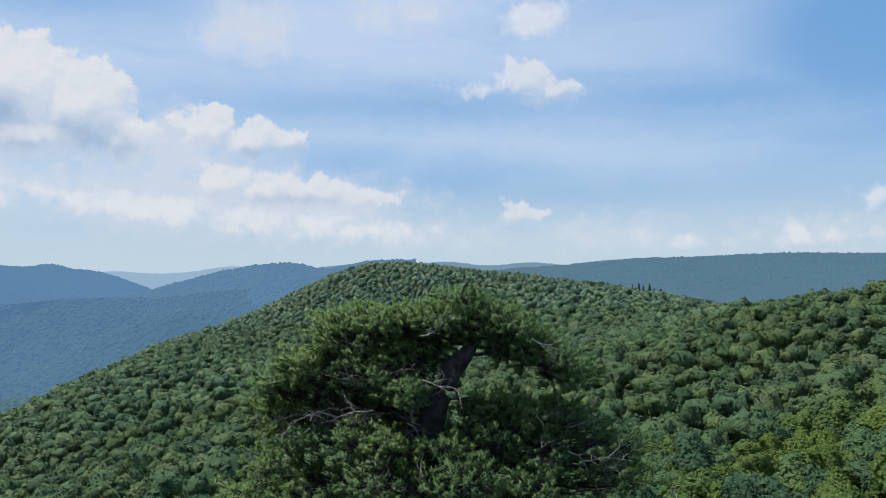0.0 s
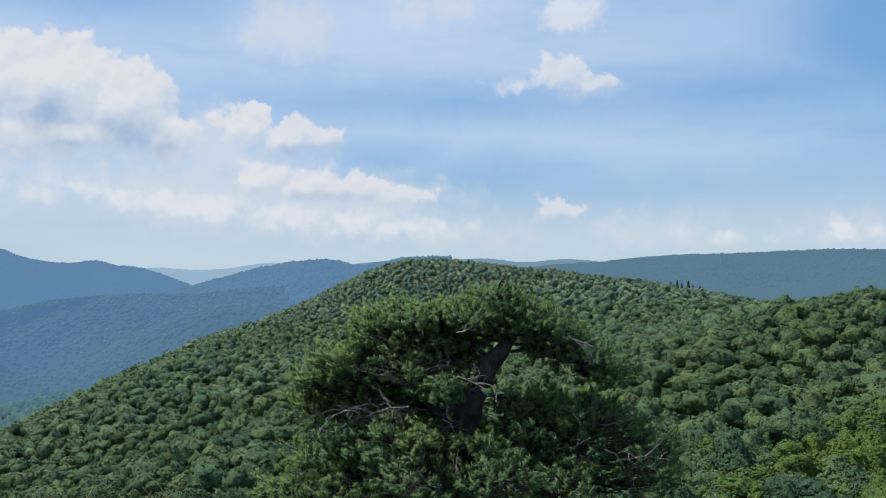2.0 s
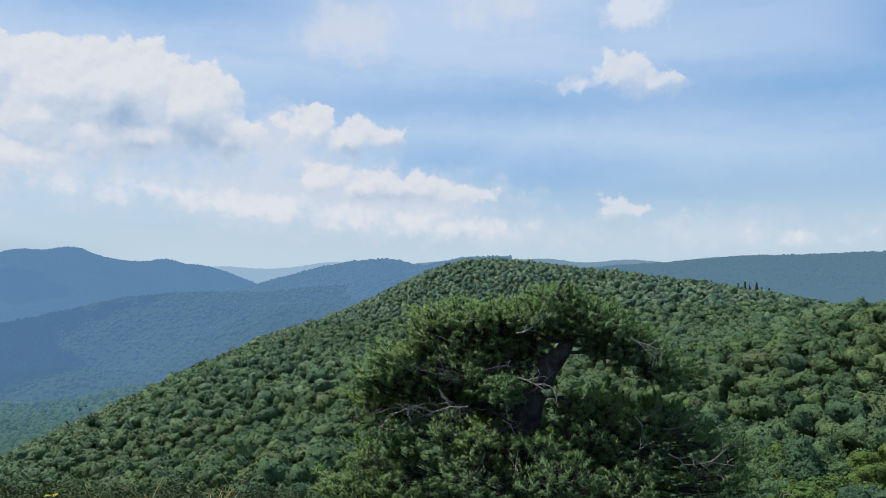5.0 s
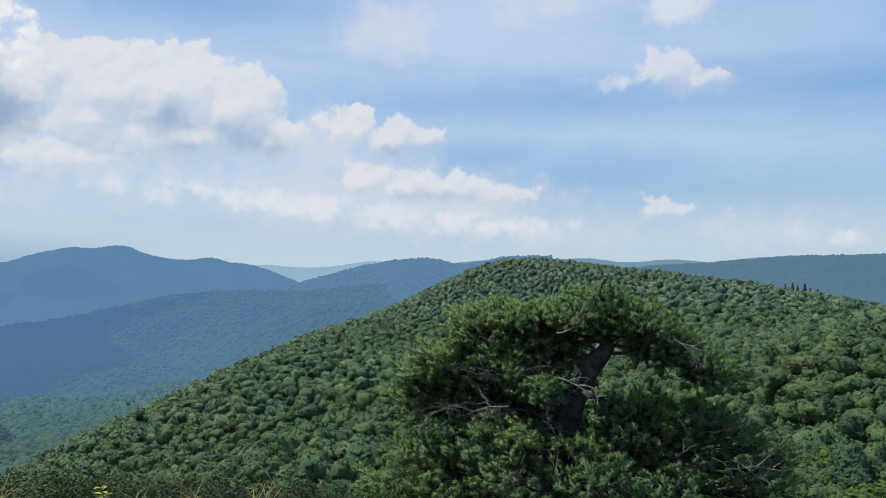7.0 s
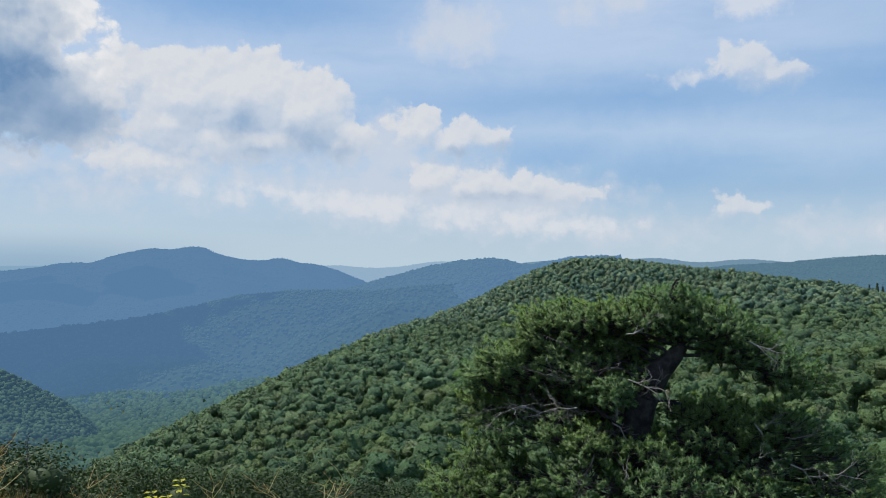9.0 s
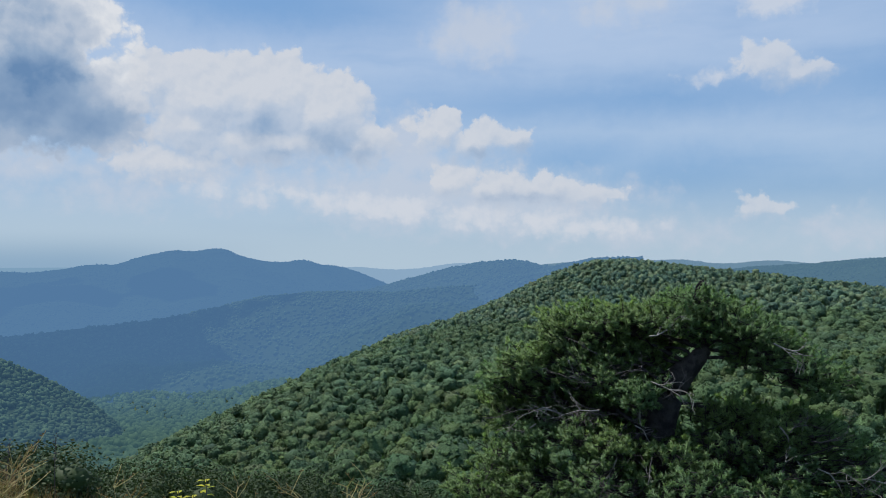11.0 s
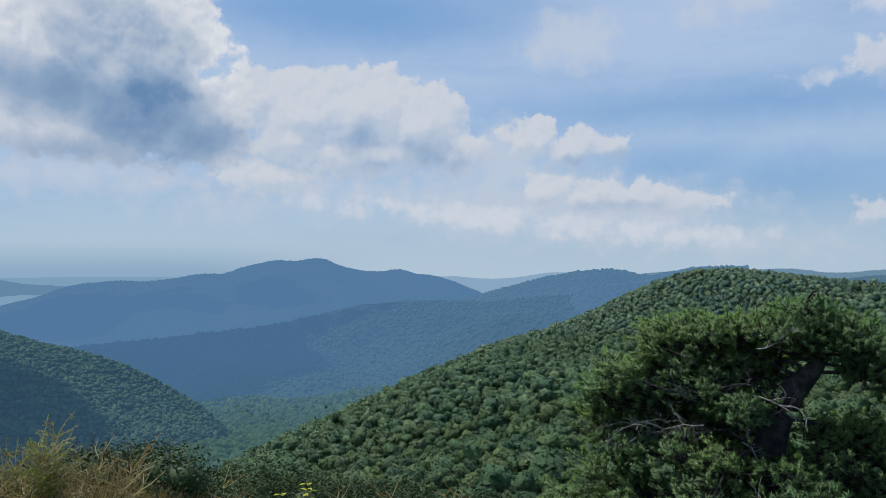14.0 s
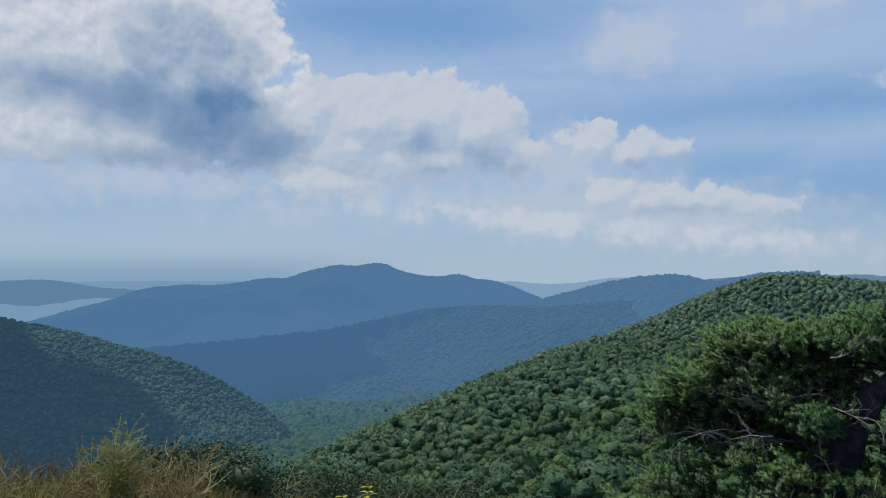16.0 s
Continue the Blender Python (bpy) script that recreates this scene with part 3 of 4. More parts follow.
def build_forest():
    x, y, z, r, rng = forest_places()
    n = len(x)
    grow = 1.14 + 0.28 * fbm(x, y, 45, 21)
    scale = (0.66 + 1.15 * rng.beta(1.3, 2.2, n)) * grow * (0.97 - 0.23 * soft(r, 120, 800))
    high = (0.58 + 0.38 * scale) * rng.uniform(0.84, 1.14, n)
    spin = rng.uniform(0, 6.28, n)
    tint = np.clip(rng.beta(2, 2, n) * 0.8 + 0.2 * fbm(x, y, 70, 31) + 0.05, 0, 0.999)
    near = 290
    # the nearest trees, one by one
    shapes = []
    for i in range(10):
        g = np.random.default_rng(100 + i)
        cv, cf, cn = crown_shape(g, 2, 15, 620, 0.27, 4, 0.42)
        crown = mesh_of("oak_crown", cv, cf, M_LEAF if i < 7 else M_HICKORY, normals=cn)
        trunk = mesh_of("oak_trunk", *trunk_shape(g, 6), M_GREYBARK)
        shapes.append((trunk, crown))
    for i in range(near):
        yellow = x[i] > 25 and g.random() < 0.5
        tree = (thing("hickory_tree", "yellow-green summer hickory on the wooded slope", "tree", group="hickories of the hollow") if yellow
                else thing("oak_tree", "leafy green summer oak on the wooded slope", "tree", group="oaks of the hollow"))
        tree.matrix_basis = pose(x[i], y[i], z[i] - 0.3 * TREE_TOP * high[i], 0, 0, math.degrees(spin[i])) @ Matrix.Diagonal((scale[i], scale[i], 1.3 * high[i], 1))
        trunk, crown = shapes[7 + i % 3 if yellow else i % 7]
        part("trunk", trunk, tree, "grey-barked trunk")
        part("crown", crown, tree, "full green summer foliage")
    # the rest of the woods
    # bands by distance, the two farther ones in haze-tinted leaf colours
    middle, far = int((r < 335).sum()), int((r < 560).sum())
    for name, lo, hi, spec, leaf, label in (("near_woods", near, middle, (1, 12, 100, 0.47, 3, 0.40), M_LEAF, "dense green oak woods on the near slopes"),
                                            ("hill_woods", middle, far, (1, 11, 50, 0.58, 3, 0.62), M_MID_HAZE, "unbroken green woods over the rounded hill"),
                                            ("crest_woods", far, n, (1, 9, 20, 0.76, 3, 0.55), M_HILL_HAZE, "hazy green woods along the hill's crest")):
        g = np.random.default_rng(hi)
        kinds = []
        for q in range(9):
            cv, cf, cn = crown_shape(g, *spec)
            tv, tf = tube([(0, 0, -0.5), (0, 0, 7)], [0.22, 0.1], 3)
            kinds.append((*join([(cv, cf), (tv, tf)]), np.concatenate([cn, unit(tv * np.array([1, 1, 0.0]))])))
        s = slice(lo, hi)
        tall = 1.15
        v, f, t, nv = scatter(kinds, x[s], y[s], z[s] - (tall - 1) * TREE_TOP * high[s], scale[s], high[s] * tall, spin[s], tint[s], g)
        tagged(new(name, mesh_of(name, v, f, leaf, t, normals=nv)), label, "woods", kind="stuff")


build_forest()


# ======================================================================
# distant ridges and the valley woods
# ======================================================================
def smooth_line(points, n):
    """n places along a smooth curve through the points."""
    p = np.asarray(points, float)
    s = np.concatenate([[0], np.cumsum(np.linalg.norm(np.diff(p, axis=0), axis=1))])
    t = np.linspace(0, s[-1], n)
    m = np.gradient(p, s, axis=0)
    i = np.clip(np.searchsorted(s, t, "right") - 1, 0, len(s) - 2)
    h = (s[i + 1] - s[i])[:, None]
    u = (t - s[i])[:, None] / h
    return (2 * u ** 3 - 3 * u ** 2 + 1) * p[i] + (u ** 3 - 2 * u ** 2 + u) * h * m[i] + (-2 * u ** 3 + 3 * u ** 2) * p[i + 1] + (u ** 3 - u ** 2) * h * m[i + 1]


def blob(rng):
    keep = ICO_F[(ICO_V[ICO_F][:, :, 2].mean(axis=1) > -0.35)]
    return ICO_V * rng.uniform(0.62, 1.28, (12, 1)) * np.array([1, 1, 1.05]), keep, ICO_V


def ridge(name, label, spine, front, reach, drop, mat, crown, spacing, seed, spur=0.25, fall=0.9, woods=1.0, foot=None):
    """A wooded mountain: a crest line with a long near flank falling to the valley and a short far one."""
    rng = np.random.default_rng(seed)
    nu, nv = 130, 30
    line = smooth_line(spine, nu)
    fx, fy = np.array(front) / np.hypot(*front)

    def surface(u, v):
        p = np.stack([np.interp(u, np.linspace(0, 1, nu), line[:, c]) for c in range(3)], -1)
        w = np.abs(v)
        deep, far = (drop, reach) if foot is None else (p[..., 2] - foot, (p[..., 2] - foot) * reach / drop)
        x, y = p[..., 0] + fx * v * far, p[..., 1] + fy * v * far
        gully = fbm(x, y, reach * 0.45, seed) * spur * deep * np.clip(w * 2.2, 0, 1) * (1 - 0.5 * w)
        z = p[..., 2] - crown * 0.9 - deep * (w ** 1.25 * fall + (1 - fall) * w) + gully
        return x, y, z + fbm(x, y, 50, seed + 4, 3) * 2.0

    uu, vv = np.meshgrid(np.linspace(0, 1, nu), np.concatenate([np.linspace(-0.35, 0, 6)[:-1], np.linspace(0, 1, nv)]), indexing="ij")
    x, y, z = surface(uu, vv)
    a, b = uu.shape
    i, j = np.meshgrid(np.arange(a - 1), np.arange(b - 1), indexing="ij")
    f = np.stack([i * b + j, i * b + j + 1, (i + 1) * b + j + 1, (i + 1) * b + j], -1).reshape(-1, 4)
    # ground tinted darker than the crowns: shade of the gaps put into colour
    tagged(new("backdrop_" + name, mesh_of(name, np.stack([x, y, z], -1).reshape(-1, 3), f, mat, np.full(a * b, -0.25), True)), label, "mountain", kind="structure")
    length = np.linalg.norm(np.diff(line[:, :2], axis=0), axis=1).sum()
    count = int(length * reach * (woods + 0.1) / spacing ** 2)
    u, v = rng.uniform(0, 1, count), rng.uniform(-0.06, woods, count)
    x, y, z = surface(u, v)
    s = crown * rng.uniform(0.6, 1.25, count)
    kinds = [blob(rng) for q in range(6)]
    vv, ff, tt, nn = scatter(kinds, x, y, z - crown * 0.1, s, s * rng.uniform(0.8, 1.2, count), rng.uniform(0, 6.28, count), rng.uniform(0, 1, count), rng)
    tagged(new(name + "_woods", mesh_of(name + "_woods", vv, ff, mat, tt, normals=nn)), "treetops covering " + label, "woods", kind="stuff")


# second colour of each woods: haze painted as emission, then its share
GREEN = (0.085, 0.130, 0.055)
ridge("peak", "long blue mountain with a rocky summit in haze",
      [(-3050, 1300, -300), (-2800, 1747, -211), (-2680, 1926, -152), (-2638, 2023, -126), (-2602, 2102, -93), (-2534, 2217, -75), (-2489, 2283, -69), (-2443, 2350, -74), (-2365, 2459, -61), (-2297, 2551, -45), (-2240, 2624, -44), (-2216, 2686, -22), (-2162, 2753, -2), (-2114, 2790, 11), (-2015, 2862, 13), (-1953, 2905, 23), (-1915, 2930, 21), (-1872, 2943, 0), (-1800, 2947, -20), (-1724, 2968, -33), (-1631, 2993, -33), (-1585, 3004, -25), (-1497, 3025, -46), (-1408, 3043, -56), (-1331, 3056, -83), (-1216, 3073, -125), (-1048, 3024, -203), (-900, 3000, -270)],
      (0.62, -0.78), 1250, 250, painted_haze_woods("peak_woods", GREEN, (0.116, 0.243, 0.44), 0.87), 3.2, 17, 41, 0.45)
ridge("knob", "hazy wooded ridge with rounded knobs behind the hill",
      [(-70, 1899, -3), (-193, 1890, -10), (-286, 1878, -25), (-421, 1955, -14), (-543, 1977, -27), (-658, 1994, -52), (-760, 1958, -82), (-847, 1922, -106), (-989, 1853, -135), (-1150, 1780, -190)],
      (0.05, -1), 700, 170, painted_haze_woods("knob_woods", GREEN, (0.122, 0.252, 0.46), 0.74), 3.6, 10.4, 42, 0.4, woods=0.7)
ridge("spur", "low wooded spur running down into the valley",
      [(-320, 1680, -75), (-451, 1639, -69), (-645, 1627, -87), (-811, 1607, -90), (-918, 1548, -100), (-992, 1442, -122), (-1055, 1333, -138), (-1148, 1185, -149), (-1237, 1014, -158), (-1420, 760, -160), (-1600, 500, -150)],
      (0.25, -0.97), 560, 190, painted_haze_woods("spur_woods", GREEN, (0.106, 0.228, 0.43), 0.69, (0.078, 0.172, 0.225)), 4.2, 9.0, 43, 0.5)
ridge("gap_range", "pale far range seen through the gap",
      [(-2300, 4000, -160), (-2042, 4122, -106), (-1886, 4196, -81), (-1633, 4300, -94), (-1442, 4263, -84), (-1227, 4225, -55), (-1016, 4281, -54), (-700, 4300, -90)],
      (0.3, -0.95), 600, 200, painted_haze_woods("gap_range_woods", GREEN, (0.31, 0.46, 0.625), 0.95), 3.5, 16, 44, woods=0.35)
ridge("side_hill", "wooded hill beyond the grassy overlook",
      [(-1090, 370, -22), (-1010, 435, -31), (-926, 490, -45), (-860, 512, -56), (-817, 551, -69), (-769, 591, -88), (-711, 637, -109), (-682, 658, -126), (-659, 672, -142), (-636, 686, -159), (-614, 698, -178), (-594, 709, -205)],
      (0.75, -0.66), 330, 150, painted_haze_woods("side_hill_woods", (0.105, 0.165, 0.085), (0.046, 0.100, 0.185), 0.52), 3.3, 4.3, 45, 0.35, foot=-222)
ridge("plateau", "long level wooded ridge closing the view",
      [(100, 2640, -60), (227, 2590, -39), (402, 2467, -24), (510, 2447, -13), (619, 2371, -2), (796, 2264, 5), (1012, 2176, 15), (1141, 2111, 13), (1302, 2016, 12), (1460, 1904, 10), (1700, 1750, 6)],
      (-0.4, -0.92), 900, 190, painted_haze_woods("plateau_woods", GREEN, (0.105, 0.215, 0.36), 0.70), 3.2, 10.2, 46, 0.35, woods=0.5)
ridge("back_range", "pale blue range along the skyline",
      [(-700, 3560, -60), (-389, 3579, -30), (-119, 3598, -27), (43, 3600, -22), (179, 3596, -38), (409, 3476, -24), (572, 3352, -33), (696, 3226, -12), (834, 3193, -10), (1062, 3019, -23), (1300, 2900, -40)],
      (-0.15, -1), 600, 170, painted_haze_woods("back_range_woods", GREEN, (0.19, 0.32, 0.46), 0.84), 3.4, 14, 47, woods=0.35)
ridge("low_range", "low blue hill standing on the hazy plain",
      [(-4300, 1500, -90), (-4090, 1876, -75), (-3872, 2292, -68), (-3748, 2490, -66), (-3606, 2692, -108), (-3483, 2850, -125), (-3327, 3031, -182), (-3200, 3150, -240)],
      (0.8, -0.6), 380, 170, painted_haze_woods("low_range_woods", GREEN, (0.165, 0.295, 0.46), 0.92), 4, 15, 48, woods=0.5)


def build_shade_clouds():
    """Unseen cumulus added high above the view, placed to lay cloud shadows on the far slopes."""
    # where the shadow lies, the cloud's height over it, half sizes and turn
    for k, (x, y, z, over, w, d, turn) in enumerate([(-1069, 1136, -189, 1500, 240, 170, 50), (-2106, 1920, -145, 1900, 700, 260, 48), (-682, 455, -124, 1250, 85, 80, 60), (-905, 500, -58, 1180, 95, 42, 31), (-975, 1425, -112, 1500, 240, 42, 51)]):
        rng = np.random.default_rng(300 + k)
        pieces = []
        for q in range(26):
            c = np.array([rng.uniform(-0.8, 0.8) * w, rng.uniform(-0.8, 0.8) * d, rng.uniform(0, 40)])
            pieces.append((c + ICO_V * rng.uniform(0.35, 0.6) * d * rng.uniform(0.85, 1.15, (12, 1)) * np.array([1.3, 1.2, 0.5]), ICO_F))
        m = tagged(new("unseen_shade_cloud", mesh_of("cumulus_cloud", *join(pieces), M_CLOUD, smooth=True)), "white flat-bottomed cumulus added out of view to shade the mountains", "cloud", kind="structure")
        m.matrix_basis = Matrix.Translation(SUN_DIR * (over / SUN_DIR.z)) @ pose(x, y, z, 0, 0, turn)


M_CLOUD = plain_material("cloud_white", (0.85, 0.85, 0.85), (0.9, 0.9, 0.9), 0.01, 1.0)
build_shade_clouds()


def build_plain():
    """The low country beyond the mountains, its fading into the air painted as emission."""
    r, a = np.meshgrid(np.linspace(3000, 4900, 40), np.radians(np.linspace(38, 95, 80)), indexing="ij")
    x, y = -r * np.sin(a), r * np.cos(a)
    z = -238 + 158 * soft(r, 3600, 5000) ** 1.3 + 4 * fbm(x, y, 300, 51)
    i, j = np.meshgrid(np.arange(39), np.arange(79), indexing="ij")
    f = np.stack([i * 80 + j, i * 80 + j + 1, (i + 1) * 80 + j + 1, (i + 1) * 80 + j], -1).reshape(-1, 4)
    mat = painted_haze_woods("far_plain", (0.15, 0.17, 0.09), (0.25, 0.41, 0.57), 0.95)
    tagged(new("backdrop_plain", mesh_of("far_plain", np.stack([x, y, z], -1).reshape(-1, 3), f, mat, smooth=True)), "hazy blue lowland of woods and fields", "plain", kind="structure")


build_plain()


def build_valley_woods():
    rng = np.random.default_rng(60)
    count = 17000
    x, y = rng.uniform(-1140, -200, count), rng.uniform(230, 1330, count)
    hill = (x > -290) & (np.hypot(x, y) < 960) & (np.degrees(np.arctan2(-x, y)) < 66)
    keep = ~hill & (np.hypot(x, y) < 1480) & (np.degrees(np.arctan2(-x, y)) > 8)
    x, y = x[keep], y[keep]
    z = ground_height(x, y)
    n = len(x)
    s = 4.3 * rng.uniform(0.65, 1.25, n)
    v, f, t, nv = scatter([blob(rng) for q in range(6)], x, y, z + 8.6, s, s, rng.uniform(0, 6.28, n), rng.uniform(0, 1, n), rng)
    # valley haze painted as emission, greener at the close end
    mat = painted_haze_woods("valley_floor_woods", (0.092, 0.142, 0.065), (0.105, 0.222, 0.345), 0.62, (0.058, 0.128, 0.152))
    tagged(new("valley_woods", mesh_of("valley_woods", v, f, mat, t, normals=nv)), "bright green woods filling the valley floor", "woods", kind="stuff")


build_valley_woods()


# ======================================================================
# the old pine below the lip
# ======================================================================
def build_pine():
    rng = np.random.default_rng(77)
    cx, cy = 0.0, 11.0
    base = float(ground_height(np.array([0.0]), np.array([11.0]))[0])
    pine = thing("pine_tree", "old dark green pine with bare grey twigs below the overlook", "tree", (cx, cy, base))
    top = lambda x, z, y=0.0: np.array([x, y, z - base])
    stem = smooth_line([top(-0.5, base - 0.3), top(-0.42, -4.2), top(-0.32, -3.54), top(-0.27, -2.88), top(-0.18, -2.43), top(-0.09, -2.06), top(0.08, -1.72), top(0.34, -1.42), top(0.49, -1.14, 0.1), top(0.35, -0.66, 0.1)], 34)
    part("trunk", mesh_of("pine_trunk", *tube(stem, np.interp(np.linspace(0, 1, 34), [0, 0.5, 0.72, 0.86, 1], [0.28, 0.22, 0.19, 0.09, 0.015]), 12), M_BARK, smooth=True), pine, "thick leaning dark-barked trunk")
    # masses of foliage: across, up, depth, and half sizes
    crown = [(0.27, -0.69, 0.1, 0.37, 0.22, 0.5), (-0.05, -0.91, 0, 0.38, 0.2, 0.6), (0.69, -0.9, 0.1, 0.39, 0.23, 0.6), (0.49, -1.08, 0.4, 0.52, 0.21, 0.5), (0.99, -1.08, 0.1, 0.33, 0.23, 0.6),
             (-0.54, -0.97, 0.1, 0.44, 0.2, 0.7), (-1.12, -1.03, 0.1, 0.47, 0.2, 0.7), (-1.56, -1.1, 0.1, 0.3, 0.2, 0.6), (-0.8, -1.36, 0.3, 0.56, 0.22, 0.6), (-1.46, -1.45, 0.1, 0.47, 0.23, 0.7)]
    windward = [(-2.08, -1.63, 0, 0.43, 0.25, 0.7), (-2.45, -1.84, 0.1, 0.27, 0.15, 0.5), (-1.64, -1.83, 0.2, 0.47, 0.24, 0.6), (-1.0, -1.67, -0.3, 0.36, 0.21, 0.5), (-0.46, -1.88, -0.6, 0.24, 0.17, 0.3),
                (-1.11, -2.17, 0.9, 0.67, 0.32, 0.5), (-0.58, -1.71, 0.9, 0.49, 0.38, 0.4), (-0.22, -1.36, 0.7, 0.4, 0.26, 0.4), (-1.73, -2.31, 0.8, 0.49, 0.21, 0.5)]
    leeward = [(1.3, -1.29, 0.1, 0.3, 0.18, 0.6), (1.56, -1.51, 0, 0.33, 0.17, 0.6), (1.84, -1.69, 0, 0.23, 0.13, 0.5), (1.0, -1.38, 0.2, 0.24, 0.1, 0.4), (0.68, -2.24, 0.2, 0.37, 0.15, 0.6), (1.22, -2.36, 0, 0.46, 0.22, 0.7),
               (1.75, -2.39, 0, 0.41, 0.22, 0.7), (0.58, -2.56, -0.3, 0.45, 0.23, 0.6), (1.18, -2.76, -0.3, 0.53, 0.26, 0.7), (2.05, -2.68, 0, 0.46, 0.28, 0.8), (2.54, -2.85, 0.2, 0.34, 0.29, 0.7), (2.29, -3.08, -0.3, 0.53, 0.27, 0.8)]
    skirt = [(-1.81, -2.53, -0.3, 0.44, 0.19, 0.7), (-1.2, -2.5, -0.6, 0.43, 0.2, 0.6), (-2.33, -2.96, -0.2, 0.44, 0.24, 0.8), (-2.67, -3.42, -0.2, 0.46, 0.24, 0.8), (-1.76, -3.18, -0.6, 0.6, 0.24, 0.8), (-0.71, -2.54, -0.9, 0.38, 0.2, 0.5),
             (-0.77, -2.96, -1.1, 0.57, 0.27, 0.8), (-0.04, -2.63, -1.0, 0.35, 0.18, 0.6), (0.25, -2.94, -1.2, 0.64, 0.28, 0.8), (1.13, -3.08, -0.8, 0.58, 0.25, 0.8), (-0.56, -2.75, 0.6, 0.74, 0.32, 0.5), (0.29, -2.94, 0.5, 0.66, 0.29, 0.5),
             (1.05, -2.74, 0.7, 0.75, 0.25, 0.5), (-0.4, -3.5, -1.2, 1.3, 0.3, 0.8), (1.5, -3.6, -0.6, 1.2, 0.3, 0.8), (-2.2, -3.8, -0.4, 1.0, 0.3, 0.8)]
    inner = [(-1.2, -2.18, 0.3, 0.55, 0.17, 0.4), (-0.6, -2.1, 0.5, 0.45, 0.22, 0.4), (-0.55, -1.45, 0.4, 0.5, 0.25, 0.4), (-1.75, -2.1, 0.5, 0.4, 0.2, 0.4), (-2.4, -2.35, 0.2, 0.35, 0.2, 0.5)]
    masses = crown + inner + windward + leeward + skirt
    for x, z, y, rx, rz, ry in masses:
        needles, needle_up, twigs = [], [], []
        goal = top(x, z, y)
        arch = 0.12 if x > 0.9 and z > -1.8 else -0.25      # the lee bough springs from the top and hangs
        j = int(np.argmin(np.abs(stem[:, 2] - (goal[2] + arch * abs(x)))))
        start = stem[j]
        mid = (start + goal) / 2 + np.array([0, 0, 0.12]) + rng.normal(size=3) * 0.10
        limb = smooth_line([start, mid + (start - mid) * 0.4 + rng.normal(size=3) * 0.07, mid, goal + np.array([0, 0, -0.1]), goal + unit(goal - start) * 0.5 * rx], 14)
        thick = 0.017 + 0.008 * np.linalg.norm(goal - start)
        branch = part("branch", mesh_of("pine_branch", *tube(limb, np.linspace(thick, 0.012, 14), 6), M_BARK, smooth=True), pine, "crooked dark branch")
        # branchlets, each ending in a fan of tufts
        for b in range(int((16 + 52 * rx) * (0.62 if z < -2.4 and y < 0.3 else 1.1))):
            q = unit(rng.normal(size=3) + np.array([0, -0.3, 0.25])) * rng.uniform(0.35, 1.0) ** 0.6
            tip = goal + q * np.array([rx, ry, rz])
            root = limb[rng.integers(6, 14)]
            sub = smooth_line([root, (root + tip) / 2 + rng.normal(size=3) * 0.06 - np.array([0, 0, 0.05]), tip], 5)
            twigs.append(tube(sub, np.linspace(0.014, 0.006, 5), 4))
            for k in range(rng.integers(4, 7)):
                w = tip + rng.normal(size=3) * np.array([0.12, 0.13, 0.07])
                way = unit(w - root + np.array([0, 0, 0.35]) + rng.normal(size=3) * 0.3)
                twigs.append(tube([tip * 0.5 + w * 0.5 - way * 0.12, w, w + way * 0.10], [0.006, 0.005, 0.004], 3))
                m = 42
                along = rng.uniform(0.0, 0.10, (m, 1))
                d = unit(way * 0.7 + rng.normal(size=(m, 3)) * 0.68)
                p = w + way * along
                side = unit(np.cross(d, rng.normal(size=(m, 3)))) * 0.0085
                e = p + d * rng.uniform(0.045, 0.078, (m, 1))
                v = np.stack([p - side, p + side, e], 1).reshape(-1, 3)
                needles.append((v, np.arange(3 * m).reshape(-1, 3)))
                needle_up.append(np.repeat(unit(d * 0.6 + np.array([0, 0, 0.4]) + unit(w - goal) * 0.35), 3, axis=0))
        part("foliage", mesh_of("pine_needles", *facing(*join(needles), np.concatenate(needle_up)), M_NEEDLE, normals=np.concatenate(needle_up)), branch, "tufted green needles")
        tagged(part("twig_work", mesh_of("pine_twigs", *join(twigs), M_BARK), branch), kind="stuff")

    def grow(p, d, length, r, depth, pieces):
        pts = [p]
        for s in range(4):
            d = unit(d + rng.normal(size=3) * 0.27)
            pts.append(pts[-1] + d * length / 4)
            if depth and rng.random() < 0.75:
                grow(pts[-1], unit(d + rng.normal(size=3) * 0.8), length * 0.6, r * 0.6, depth - 1, pieces)
        pieces.append(tube(pts, np.linspace(r, r * 0.4, 5), 4))

    # dead, barkless boughs
    for x, z, y, dx, dz, size in ((-0.31, -1.09, -0.7, 0.9, 0.1, 0.4), (-0.38, -1.69, -0.7, 0.8, 0.35, 0.5), (-0.49, -2.26, -0.8, 0.7, -0.3, 0.5), (-0.4, -1.92, -0.8, -0.1, -0.9, 0.35), (-0.95, -2.09, -0.8, -0.5, -0.2, 0.5),
                                  (-1.43, -2.21, -0.7, -0.7, 0.05, 0.6), (-1.82, -2.35, -0.7, -0.6, -0.2, 0.4), (1.23, -1.15, -0.5, 0.8, -0.4, 0.5), (1.29, -2.19, -0.6, 0.6, -0.5, 0.6), (1.71, -2.67, -0.7, 0.8, -0.2, 0.6),
                                  (1.92, -2.8, -0.7, 0.7, -0.1, 0.5), (-0.69, -2.59, -1.2, -0.1, -0.9, 0.5), (-0.32, -2.91, -1.3, 0.05, 0.5, 0.4), (-2.6, -3.28, -0.5, -0.5, -0.5, 0.5), (-1.06, -1.84, -0.5, -0.6, 0.2, 0.45)):
        p = top(x, z, y)
        pieces = []
